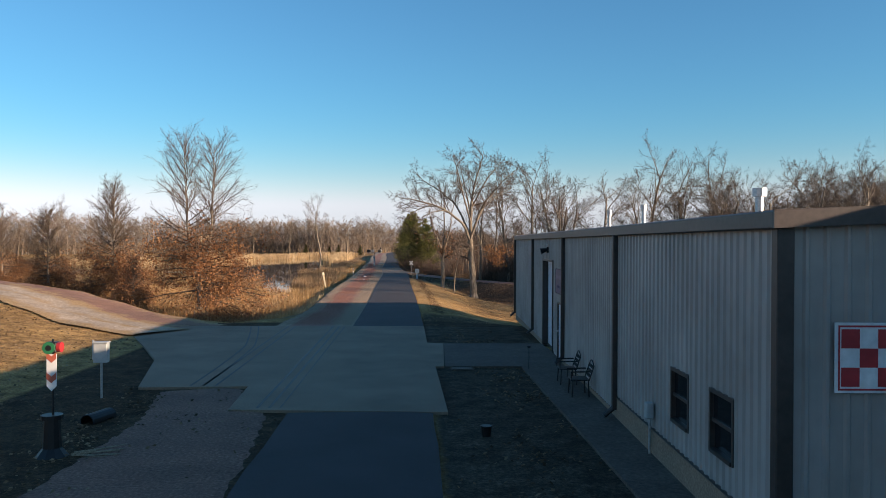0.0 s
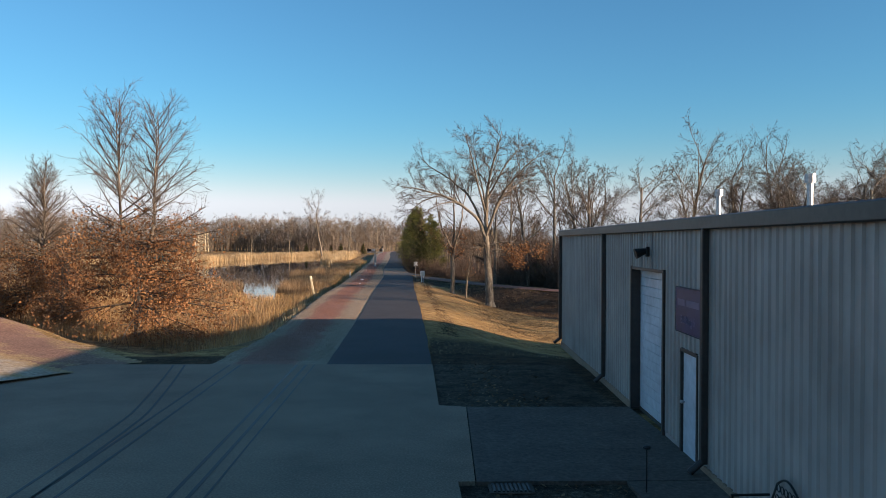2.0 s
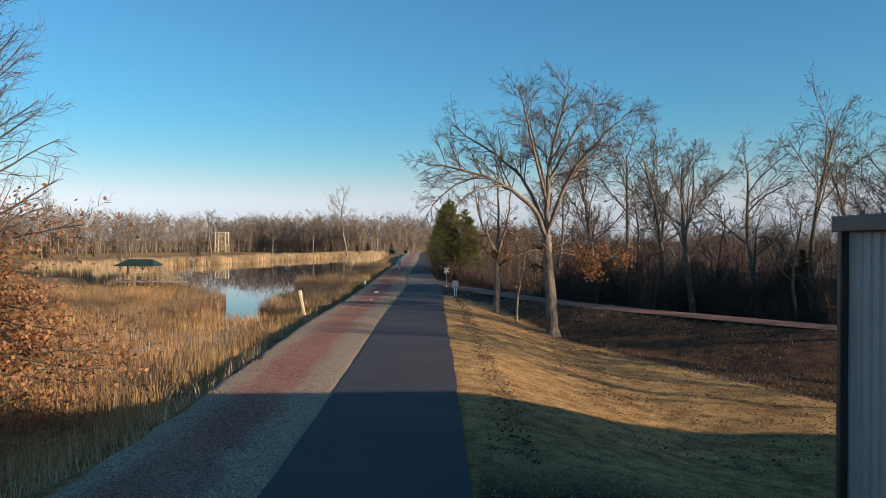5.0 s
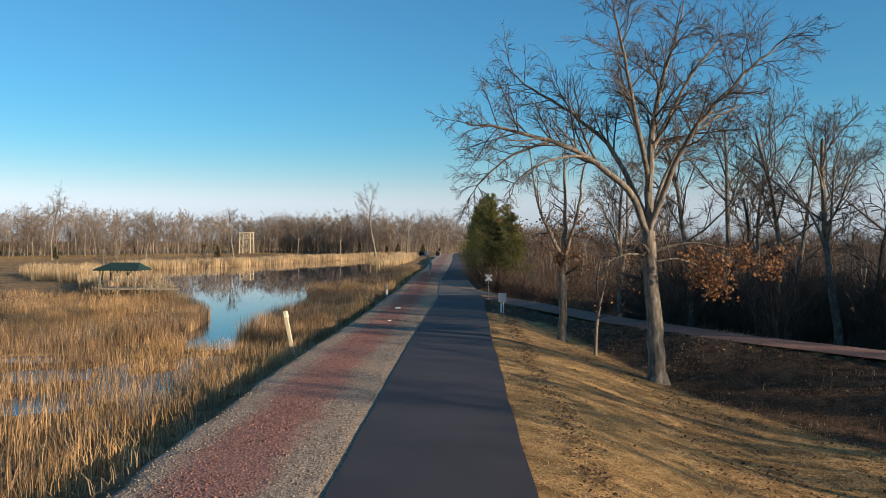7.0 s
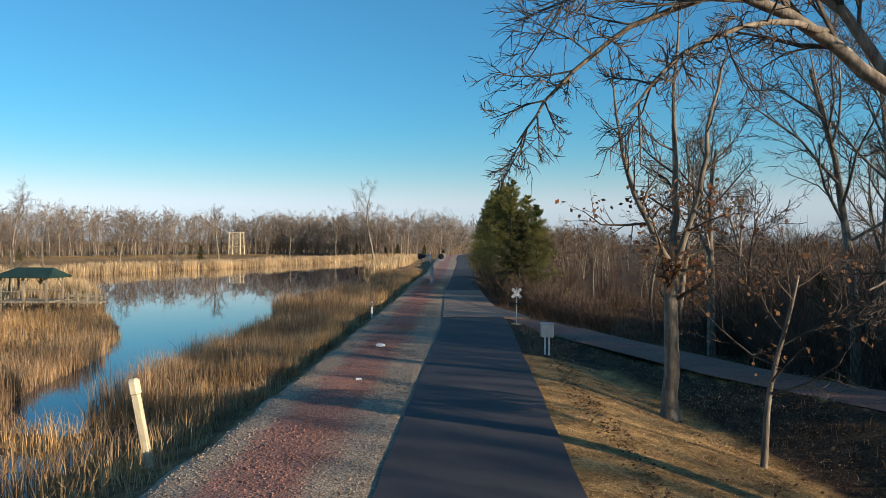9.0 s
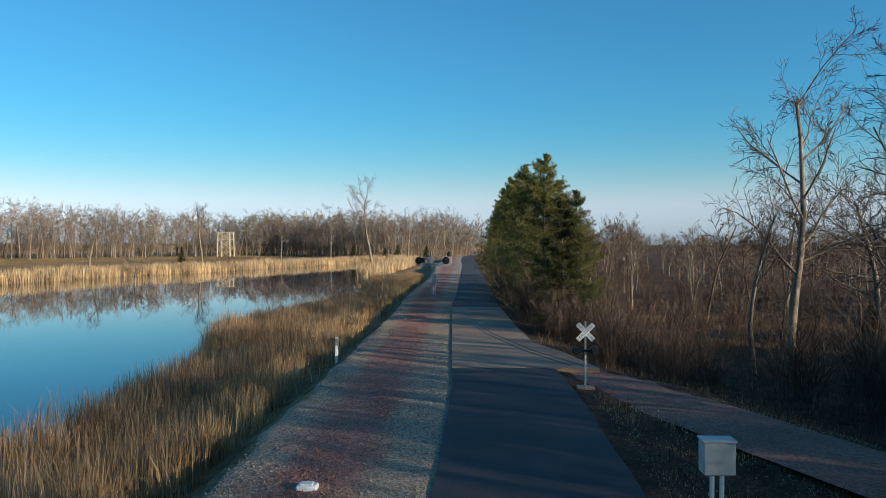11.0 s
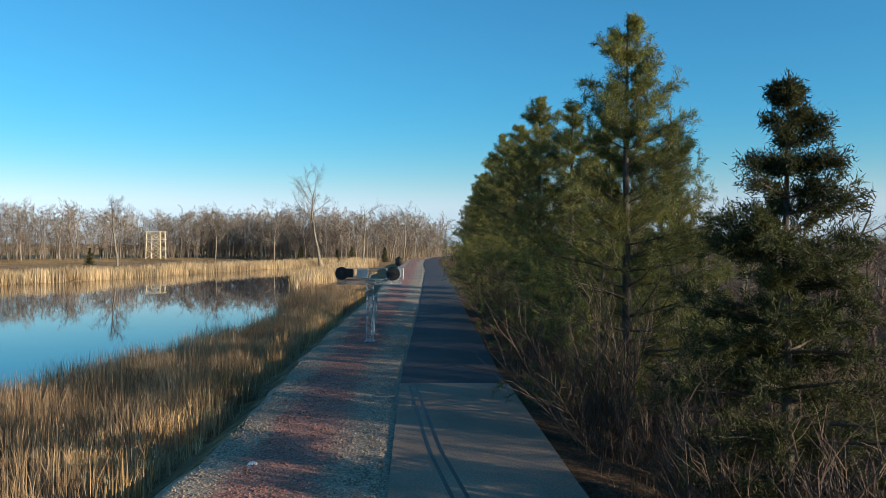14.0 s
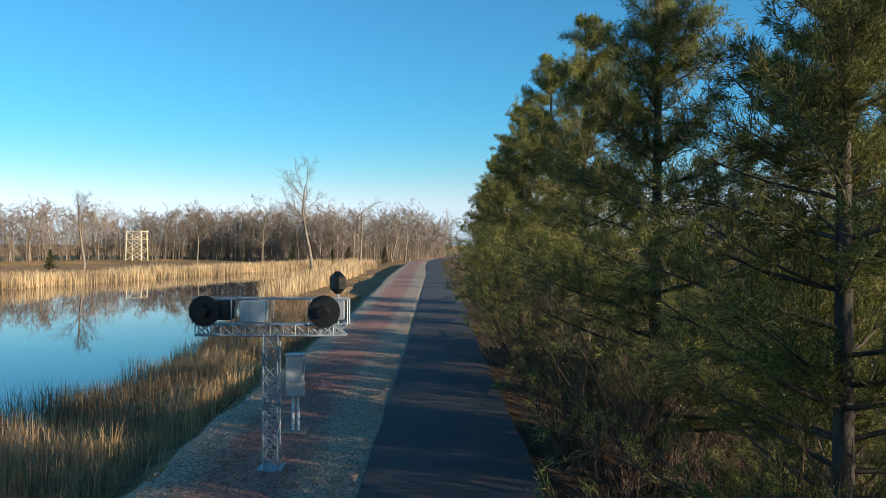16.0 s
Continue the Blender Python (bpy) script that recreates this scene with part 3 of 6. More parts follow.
def drape(name, pts, half, mat, lift, label, wob=0.12, n=80, across=7):
    P = np.array(pts, float)
    t = np.linspace(0, len(P) - 1, n)
    x, y, h = np.interp(t, range(len(P)), P[:, 0]), np.interp(t, range(len(P)), P[:, 1]), np.interp(t, range(len(P)), half)
    for _ in range(6):
        x[1:-1], y[1:-1] = (x[:-2] + 2 * x[1:-1] + x[2:]) / 4, (y[:-2] + 2 * y[1:-1] + y[2:]) / 4
    dx, dy = np.gradient(x), np.gradient(y)
    l = np.hypot(dx, dy)
    o = np.linspace(-1, 1, across)[None]
    w = h[:, None] * o * (1 + wob * np.sin(np.arange(n)[:, None] * 1.7 + o * 3) * abs(o))
    a, b = x[:, None] + (dy / l)[:, None] * w, y[:, None] - (dx / l)[:, None] * w
    V = np.stack([a, b, land(a, b) + lift - 0.05 * (abs(o) > 0.99)], -1).reshape(-1, 3)
    i = (np.arange(n - 1)[:, None] * across + np.arange(across - 1)).ravel()
    ob = mesh_of(name, V, np.stack([i, i + across, i + across + 1, i + 1], -1), mat, smooth=True)
    u = abs(np.repeat(o, n, 0))
    zone_attr(ob, "edge", np.maximum(u, 0.75 - 2.2 * u))   # the strip between the wheel tracks grows over too
    return tagged(ob, label, "road", kind="structure")


YARD = [(-4.7, -20), (-4.6, 5), (-4.55, 14), (-4.7, 18), (-5.7, 21.4)]
drape("pavement", YARD, [1.95, 1.9, 1.8, 1.6, 1.2], RED_DIRT, 0.03, "reddish gravel yard beside the asphalt", 0.04)
drape("road", [(-9.6, 36.6), (-13.5, 38.6), (-18, 43), (-25, 49.5), (-36, 56), (-60, 62)], [1.8, 3.4, 4.2, 4.0, 3.6, 3.5], SHOULDER, 0.05, "red dirt shoulder of the road up the rise", 0.04, 200)
drape("road", [(-10.8, 34.4), (-14, 36.5), (-18.5, 40.5), (-25.5, 46.5), (-36, 53), (-60, 59)], [1.6, 1.9, 2.0, 1.9, 1.7, 1.6], ROAD_DIRT, 0.12, "pale two-track dirt road up the rise", 0.04, 200)

# ---------------------------------------------------------------- trees


class Wood:
    """Collects tapered tubes and small leaves of one tree."""

    def __init__(self, seed):
        self.rng = np.random.default_rng(seed)
        self.v, self.f, self.n = [], [], 0
        self.tv, self.tf, self.tn = [], [], 0
        self.lv, self.lf, self.ln = [], [], 0
        self.tips, self.shoots = [], []

    def tube(self, P, r0, r1, sides, fine):
        P = np.asarray(P)
        k = len(P)
        d = np.gradient(P, axis=0)
        d /= np.linalg.norm(d, axis=1)[:, None] + 1e-9
        ref = np.array([0.0, 0, 1]) if abs(d[0][2]) < 0.8 else np.array([1.0, 0, 0])
        u = np.cross(d, ref)
        u /= np.linalg.norm(u, axis=1)[:, None] + 1e-9
        w = np.cross(d, u)
        a = np.arange(sides) * 2 * np.pi / sides
        r = np.linspace(r0, r1, k)[:, None, None] if np.isscalar(r0) else np.asarray(r0)[:, None, None]
        V = P[:, None] + r * (np.cos(a)[None, :, None] * u[:, None] + np.sin(a)[None, :, None] * w[:, None])
        base = self.tn if fine else self.n
        j = np.arange(sides)
        q = base + (np.arange(k - 1)[:, None] * sides + j).ravel()
        q2 = base + (np.arange(k - 1)[:, None] * sides + (j + 1) % sides).ravel()
        F = np.stack([q, q2, q2 + sides, q + sides], 1)
        V = V.reshape(-1, 3)
        if fine:
            self.tv.append(V), self.tf.append(F)
            self.tn += len(V)
        else:
            self.v.append(V), self.f.append(F)
            self.n += len(V)

    def leaves(self, at, size, count, spread, droop=0.0):
        self.lv.append((at, size, count, spread, droop))

    def leaf_mesh(self):
        """All leaves at once: small folded lozenges scattered about the shoots."""
        R = self.rng
        n = [c for _, _, c, _, _ in self.lv]
        C = np.repeat(np.array([a for a, *_ in self.lv]), n, 0)
        sz = np.repeat([s for _, s, *_ in self.lv], n)[:, None] * R.uniform(0.6, 1.3, (len(C), 1))
        C = C + R.normal(0, 1, C.shape) * np.repeat([s for *_, s, _ in self.lv], n)[:, None]
        A = R.normal(0, 1, C.shape)
        A[:, 2] -= np.repeat([d for *_, d in self.lv], n)
        A /= np.linalg.norm(A, axis=1)[:, None]
        B = np.cross(A, R.normal(0, 1, C.shape))
        B /= np.linalg.norm(B, axis=1)[:, None]
        V = np.stack([C, C + A * sz * 0.5 + B * sz * 0.35, C + A * sz, C + A * sz * 0.5 - B * sz * 0.35], 1).reshape(-1, 3)
        return V, np.arange(len(V)).reshape(-1, 4)

    def branch(self, p, d, length, r, level, spec):
        """A wandering branch, and its side shoots down to the last level."""
        R = self.rng
        if level >= spec["levels"] - 1:
            d = np.array(d, float) / math.sqrt(d[0] * d[0] + d[1] * d[1] + d[2] * d[2])
            self.shoots.append((p, d, length, r))
            self.tips.append((p + d * length, p + d * (length * 0.5)))
            return
        segs = spec["segs"][level]
        wob, lift = spec["wobble"][level], spec["lift"][level]
        P = [np.array(p, float)]
        d = np.array(d, float) / np.linalg.norm(d)
        dirs = [d]
        for _ in range(segs):
            d = d + R.normal(0, wob, 3)
            d[2] += lift
            d /= math.sqrt(d @ d)
            P.append(P[-1] + d * (length / segs))
            dirs.append(d)
        self.tube(P, r, max(r * spec.get("taper", 0.35), 0.003), spec["sides"][level], level >= spec["fine"])
        n = spec["kids"][level]
        n = int(n * R.uniform(0.8, 1.2) + 0.5)
        for k in range(n):
            t = spec["from"][level] + (1 - spec["from"][level]) * (k + R.uniform(0.2, 0.9)) / n
            q = t * segs
            i = min(int(q), segs - 1)
            at = P[i] + (P[i + 1] - P[i]) * (q - i)
            dd = dirs[i + 1]
            g = R.normal(0, 1, 3)
            side = np.array((dd[1] * g[2] - dd[2] * g[1], dd[2] * g[0] - dd[0] * g[2], dd[0] * g[1] - dd[1] * g[0]))
            side /= math.sqrt(side @ side) + 1e-9
            ang = radians(R.normal(spec["angle"][level], 10))
            nd = dd * math.cos(ang) + side * math.sin(ang)
            nl = length * spec["ratio"][level] * R.uniform(0.65, 1.2) * (1 - spec.get("shrink", 0.35) * t)
            nr = max(min(r * (1 - 0.6 * t) * spec["thin"][level], r), spec["least"])
            self.branch(at, nd, nl, nr, level + 1, spec)

    def limb(self, pts, r0, r1, level, spec, kids, length, start=0.2, sides=9):
        """A main limb along given points, with side shoots."""
        R = self.rng
        C = np.array(pts, float)
        m = 4 * (len(C) - 1)
        t = np.linspace(0, len(C) - 1, m + 1)
        P = np.stack([np.interp(t, range(len(C)), C[:, k]) for k in range(3)], 1)
        Q = P.copy()
        for _ in range(2):
            Q[1:-1] = (Q[:-2] + 2 * Q[1:-1] + Q[2:]) / 4
        Q[1:-1] += R.normal(0, 0.0035 * np.linalg.norm(C[-1] - C[0]), Q[1:-1].shape)
        rad = np.linspace(r0, r1, len(Q))
        self.tube(Q, rad, None, sides, False)
        for k in range(kids):
            f = start + (1 - start) * (k + R.uniform(0.1, 0.9)) / kids
            i = min(int(f * m), m - 1)
            dd = Q[i + 1] - Q[i]
            dd /= np.linalg.norm(dd)
            side = np.cross(dd, R.normal(0, 1, 3))
            side /= np.linalg.norm(side)
            ang = radians(R.uniform(35, 70))
            self.branch(Q[i], dd * math.cos(ang) + side * math.sin(ang) + np.array([0, 0, 0.1]), length * R.uniform(0.6, 1.2) * (1 - 0.4 * f), max(rad[i] * 0.5, 0.02), level, spec)

    def twig_mesh(self, coarse=False):
        """The last shoots, bent and tapering to a point."""
        if not self.shoots:
            return np.zeros((0, 3)), np.zeros((0, 4), int)
        R = self.rng
        p, d, l, r = (np.array(v) for v in zip(*self.shoots))
        l, r = l[:, None], r[:, None]
        b = np.cross(d, R.normal(0, 1, d.shape))
        b /= np.linalg.norm(b, axis=1)[:, None] + 1e-9
        m = p + d * l * 0.5 + R.normal(0, 0.07, d.shape) * l
        e = p + d * l + R.normal(0, 0.12, d.shape) * l
        if coarse:
            V = np.stack([p - b * r, p + b * r, e + b * r * 0.4, e - b * r * 0.4], 1).reshape(-1, 3)
            return V, np.arange(len(V)).reshape(-1, 4)
        V = np.stack([p - b * r, p + b * r, m - b * r * 0.7, m + b * r * 0.7, e - b * r * 0.2, e + b * r * 0.2], 1).reshape(-1, 3)
        k = np.arange(len(p)) * 6
        return V, np.concatenate([np.stack([k, k + 1, k + 3, k + 2], 1), np.stack([k + 2, k + 3, k + 5, k + 4], 1)])

    def crown_mesh(self, coarse=False):
        V, F = self.twig_mesh(coarse)
        return np.concatenate(self.tv + [V]), np.concatenate(self.tf + [F + self.tn])

    def object(self, name, bark, twig, leaf=None, leaf_name="leaves", foliage=None):
        root = new(name)
        if self.v:
            mesh_of("trunk", np.concatenate(self.v), np.concatenate(self.f), bark, root, smooth=True)
        if self.tv:
            mesh_of("crown", *self.crown_mesh(), twig, root)
        if foliage or (self.lv and leaf):
            mesh_of(leaf_name, *(foliage or self.leaf_mesh()), leaf, root)
        return root


BARE = dict(levels=5, fine=2, segs=[7, 4, 3, 2, 3], wobble=[0.07, 0.13, 0.17, 0.2, 0.2], lift=[0.03, 0.05, 0.04, 0.02, 0.02], sides=[8, 5, 3, 3, 3],
            kids=[9, 7, 6, 4, 0], **{"from": [0.32, 0.2, 0.15, 0.1, 0]}, angle=[50, 45, 42, 40, 40], ratio=[0.5, 0.55, 0.55, 0.6, 0.6], thin=[0.5, 0.55, 0.55, 0.6, 0.6], least=0.009)


def place(ob, x, y, turn=0.0, size=1.0, sink=0.1, tall=1.0):
    z = float(land(x, y))
    ob.matrix_basis = pose(x, y, z - sink, 0, 0, turn) @ Matrix.Diagonal((size, size, size * tall, 1))
    return ob


def bare_tree(seed, height, r, spec=BARE, leaf_tips=0.0, top=12.0, **over):
    sp = dict(spec, **over)
    w = Wood(seed)
    w.branch((0, 0, 0), (w.rng.normal(0, 0.03), w.rng.normal(0, 0.03), 1), height * 0.92, r, 0, sp)
    if leaf_tips:
        for a, b in w.tips:
            if a[2] < top and w.rng.random() < leaf_tips:
                w.leaves(a, 0.13, 3, 0.12)
    return w


# the big oak by the path
def great_oak():
    w = Wood(11)
    sp = dict(BARE, kids=[8, 7, 9, 8, 0], least=0.0085, lift=[0.03, 0.04, 0.0, -0.01, -0.02])
    w.limb([(0, 0, -0.2), (-0.05, 0, 1.5), (-0.2, 0.1, 3.6), (-0.35, 0.1, 5.8)], 0.36, 0.24, 2, sp, 5, 1.6, 0.62, 12)
    w.tube([(0, 0, -0.3), (0, 0, 0.0), (0, 0, 0.35)], np.array([0.62, 0.48, 0.36]), None, 12, False)
    f = (-0.35, 0.1, 5.7)
    limbs = [([f, (-1.1, -0.2, 7.4), (-2.8, -0.4, 8.7), (-4.6, -0.6, 9.4), (-6.2, -0.9, 9.7), (-7.4, -1.0, 9.9)], 0.15, 0.03, 22, 2.9),
             ([f, (-0.9, 0.4, 7.6), (-1.8, 0.9, 9.3), (-3.2, 1.2, 10.6), (-4.8, 1.3, 11.6), (-5.8, 1.4, 12.4)], 0.13, 0.025, 19, 2.7),
             ([f, (-0.35, 0.1, 7.8), (-0.2, 0.0, 10.2), (0.4, 0.0, 12.6), (0.9, -0.1, 14.6)], 0.19, 0.025, 22, 2.8),
             ([f, (0.2, -0.6, 7.6), (0.9, -1.1, 9.4), (2.0, -1.6, 10.8), (3.2, -1.9, 12.0), (4.2, -2.0, 12.8)], 0.13, 0.025, 19, 2.6),
             ([f, (0.3, 0.7, 7.6), (1.2, 1.6, 9.2), (2.6, 2.5, 10.4), (4.2, 3.2, 11.2)], 0.12, 0.025, 16, 2.5),
             ([(-0.3, 0.1, 7.2), (-0.8, -1.0, 9.0), (-1.4, -1.8, 11.0), (-2.0, -2.4, 13.0), (-2.3, -2.7, 14.0)], 0.11, 0.02, 16, 2.5),
             ([(-0.25, 0.1, 7.5), (-0.5, 1.2, 9.6), (-0.9, 2.2, 11.6), (-1.2, 2.9, 13.4)], 0.1, 0.02, 15, 2.4),
             ([(-0.2, 0.0, 9.0), (0.8, 0.3, 11.0), (2.0, 0.8, 12.8), (2.9, 1.1, 13.8)], 0.09, 0.02, 15, 2.2),
             ([(-0.25, 0.1, 5.0), (1.0, -0.2, 5.4), (2.4, -0.6, 5.2), (3.6, -0.9, 4.5)], 0.06, 0.015, 9, 1.5),
             ([(-0.2, 0.1, 4.6), (0.9, 0.6, 4.8), (2.0, 1.2, 4.4), (2.8, 1.6, 3.6)], 0.05, 0.015, 8, 1.4),
             ([(-0.2, 0.1, 4.8), (-1.2, -0.5, 5.0), (-2.2, -1.0, 4.6)], 0.05, 0.015, 7, 1.3)]
    limbs += [([(-4.2, -0.6, 9.2), (-5.6, -0.3, 8.8), (-6.8, -0.2, 7.8), (-7.4, -0.2, 6.9)], 0.06, 0.015, 12, 1.7),
              ([(-2.6, -0.4, 8.6), (-3.8, -1.2, 8.6), (-5.2, -1.8, 8.0), (-6.0, -2.0, 7.0)], 0.06, 0.015, 12, 1.7)]
    for pts, r0, r1, kids, ln in limbs:
        w.limb(pts, r0, r1, 2, sp, kids, ln, 0.36)
    for a, b in w.tips:
        if a[2] < 5.2 and a[0] > 0 and w.rng.random() < 0.4:
            w.leaves(a, 0.15, 3, 0.2)
    return w.object("oak_tree", BARK, TWIG, LEAF)


oak = place(great_oak(), 6.15, 75.2, size=0.97, sink=0.0)
tagged(oak, "large bare spreading oak with grey bark beside the path", "tree")


def side_tree():
    """A slimmer tree with three rising stems and russet leaves in its lower crown."""
    w = Wood(23)
    sp = dict(BARE, least=0.009)
    w.limb([(0, 0, -0.2), (0.05, 0, 1.6), (0.0, 0, 3.2), (0.1, 0, 4.0)], 0.22, 0.16, 2, sp, 6, 1.6, 0.6, 10)
    w.tube([(0, 0, -0.3), (0, 0, 0.05), (0, 0, 0.3)], np.array([0.38, 0.29, 0.22]), None, 10, False)
    for pts, r0 in (([(0.1, 0, 3.9), (-0.6, 0, 5.2), (-1.3, 0.1, 7.0), (-1.6, 0.2, 9.5)], 0.12), ([(0.1, 0, 3.9), (0.15, 0.2, 6), (0.1, 0.3, 8.5), (0.3, 0.5, 11.2)], 0.13), ([(0.1, 0, 4.0), (0.7, -0.2, 6.0), (1.0, -0.3, 8.2), (1.5, -0.4, 10.4)], 0.1)):
        w.limb(pts, r0, 0.02, 2, sp, 12, 1.9, 0.15)
    for a, b in w.tips:
        if a[2] < 6.2 and w.rng.random() < 0.6:
            w.leaves(a, 0.15, 3, 0.15)
    return w.object("young_oak_tree", BARK, TWIG, LEAF)


tagged(place(side_tree(), 3.5, 83.9, sink=0.0), "slim oak with three stems and clinging russet leaves", "tree")
sap = bare_tree(31, 4.6, 0.085, kids=[8, 5, 4, 0, 0], levels=4, fine=1, leaf_tips=0.25).object("sapling", BARK, TWIG, LEAF)
tagged(place(sap, 4.5, 79.7, sink=0.0), "thin crooked bare sapling on the lawn edge", "tree")


# pin oaks with drooping leafy skirts
def pin_oak(seed, height, leaders=2, leafy=1.0):
    w = Wood(seed)
    R = w.rng
    sp = dict(BARE, levels=4, fine=1, segs=[6, 5, 4, 3], sides=[5, 4, 3, 3], kids=[9, 6, 4, 0], wobble=[0.05, 0.1, 0.14, 0.15], lift=[0.02, 0.05, 0.04, 0.0], angle=[42, 40, 40, 40], ratio=[0.5, 0.5, 0.55, 0.5], thin=[0.5, 0.5, 0.5, 0.5], least=0.008)
    tops = []
    w.limb([(0, 0, -0.3), (0, 0, 1.5), (0.05, 0, height * 0.3)], 0.2, 0.15, 1, sp, 0, 1, 0.5, 9)
    for k in range(leaders):
        a = k * math.pi + 0.2
        o = 0.075 * height if leaders > 1 else 0.0
        pts = [(0.05, 0, height * 0.29), (math.cos(a) * o * 0.9, math.sin(a) * o * 0.5, height * 0.45), (math.cos(a) * o, math.sin(a) * o * 0.6, height * 0.72), (math.cos(a) * o * 1.15, math.sin(a) * o, height)]
        w.limb(pts, 0.12, 0.012, 1, sp, 0, 1, 0.1, 7)
        tops.append(pts)
    for k in range(120):
        f = (k + R.uniform(0, 1)) / 120
        h = height * (0.12 + 0.84 * f)
        P = tops[k % leaders]
        zz = [p[2] for p in P]
        at = np.array([np.interp(h, zz, [p[i] for p in P]) for i in (0, 1)] + [h]) if h > height * 0.29 else np.array([0.02, 0, h])
        a = R.uniform(0, 2 * math.pi)
        rise = -0.16 + 1.9 * f ** 1.3
        reach = height * (0.33 * (1 - 0.62 * f) + 0.02) * R.uniform(0.75, 1.15)
        sp2 = dict(sp, lift=[0.02 if f > 0.4 else -0.04, 0.03 if f > 0.4 else -0.03, 0.02, 0.0], kids=[10, 6, 4, 0])
        w.branch(at, (math.cos(a), math.sin(a), rise), reach, 0.045 * (1 - 0.6 * f) + 0.008, 1, dict(sp2, segs=[0] + sp2["segs"][:3], sides=[5, 4, 3, 3], kids=[0] + sp2["kids"][:3], wobble=[0] + sp2["wobble"][:3], lift=[0] + sp2["lift"][:3], **{"from": [0, 0.15, 0.15, 0.1]}))
    for a, b in w.tips:
        f = a[2] / height
        if R.random() < leafy * float(1 - smooth01(0.3, 0.62, f)) * 0.62:
            w.leaves(a, 0.14, 5, 0.24, 0.6)
            w.leaves(b, 0.14, 4, 0.24, 0.6)
    return w.object("pin_oak_tree", BARK, TWIG, LEAF)


pin = pin_oak(5, 11.7)
tagged(place(pin, -14.0, 52.4, 20, sink=0.0), "pin oak, bare above, rust-brown leaves on drooping lower boughs", "tree", "pin oaks")
pin2 = pin_oak(6, 9.6, 1)
tagged(place(pin2, -23.4, 62.5, 0, sink=0.0), "smaller pin oak with rust-brown leaves low down", "tree", "pin oaks")
for x, y, a, s in ((-31, 68, 40, 0.8), (-37, 62, 150, 0.72), (-44, 70, 220, 0.9), (-29.5, 57.5, 90, 0.5), (-20.5, 58.5, 260, 0.42), (-52, 66, 10, 0.8), (-62, 60, 80, 1.0)):
    place(tagged(copy_thing(pin2, Matrix()), "", "tree", "pin oaks"), x, y, a, s, 0.0)

# woods
WOODS = []
for k in range(7):
    o = bare_tree(100 + k, 13.5 + (k % 3), 0.2 + 0.02 * k, kids=[11, 8, 6, 5, 0], leaf_tips=0.03 if k % 2 else 0.0, top=7,
                  **{"from": [(0.3, 0.42, 0.5)[k % 3], 0.2, 0.15, 0.1, 0]}, least=0.012, angle=[(52, 42, 34)[k % 3], 42, 42, 40, 40]).object("forest_tree", BARK, TWIG, LEAF)
    WOODS.append(tagged(o, ("bare grey-brown forest tree with open crown", "bare forest tree with a few dead leaves")[k % 2], "tree", "bare woodland trees"))
used = set()


def plant(kit, k, x, y, size, turn, tall=1.0, sink=0.1):
    o = kit[k % len(kit)]
    size = size * 0.93 if kit is WOODS else size
    key = (id(kit), k % len(kit))
    if key not in used:
        used.add(key)
        return place(o, x, y, turn, size, sink, tall)
    return place(copy_thing(o, Matrix()), x, y, turn, size, sink, tall)


def in_glade(x, y):
    """The thin strip of wood on the sunward side of the far crossing."""
    c = y + 0.53 * (x + 2)
    return x < 42 and 102 < c < 150


R = np.random.default_rng(42)
spots = [(19.5, 97, 1.0), (11.5, 90.5, 0.95), (14.5, 95, 1.0), (23, 88, 1.05), (17, 84.5, 0.9), (27, 80, 0.85), (31, 76, 0.8), (37, 73, 0.8), (22, 80, 0.66), (29, 92, 1.1), (40, 80, 1.1), (9, 99, 0.8), (45, 66, 0.9), (58, 63, 1.0),
         (12.4, 118.5, 1.2), (15.5, 114, 0.75), (10.5, 118, 0.6), (18, 122, 0.8), (21, 108, 1.0), (49, 72, 1.1)]
n = 0
for x, y, s in spots:
    plant(WOODS, n, x, y, s, R.uniform(0, 360) + (180 if x == 12.4 else 0))
    n += 1
while n < 165:
    x, y = R.uniform(9, 95), R.uniform(44, 300)
    e = x - float(path_centre(y))
    if line_distance(np.array(x), np.array(y), TRAIL) < 4 or (y < 104 and e < 12 + max(0, (85 - y)) * 0.9) or (y >= 104 and e < 13) or y < 70 or (in_glade(x, y) and R.random() < 0.92):
        continue
    plant(WOODS, n, x, y, R.uniform(0.7, 1.0) * (0.72 if y > 108 else 1.0), R.uniform(0, 360))
    n += 1
while n < 300:
    x, y = R.uniform(26, 86), R.uniform(70, 106)
    e = x - float(path_centre(y))
    if line_distance(np.array(x), np.array(y), TRAIL) < 4 or e < 14 + max(0, 88 - y) * 1.0 or in_glade(x, y):
        continue
    plant(WOODS, n, x, y, R.uniform(0.72, 0.98), R.uniform(0, 360))
    n += 1

# trees added off to the side to throw shade on lawn, bed and ditch
for x, y, s in ((27, 57, 0.72), (33, 62, 0.8), (38, 56, 0.85), (45, 60, 0.9), (31, 52, 0.7), (50, 54, 0.9), (41, 49, 0.8), (55, 62, 0.9), (24, 54, 0.7), (29, 48, 0.75)):
    plant(WOODS, n, x, y, s, R.uniform(0, 360))
    n += 1

# far woods round the meadow: low trees in one sheet
FARKIT = []
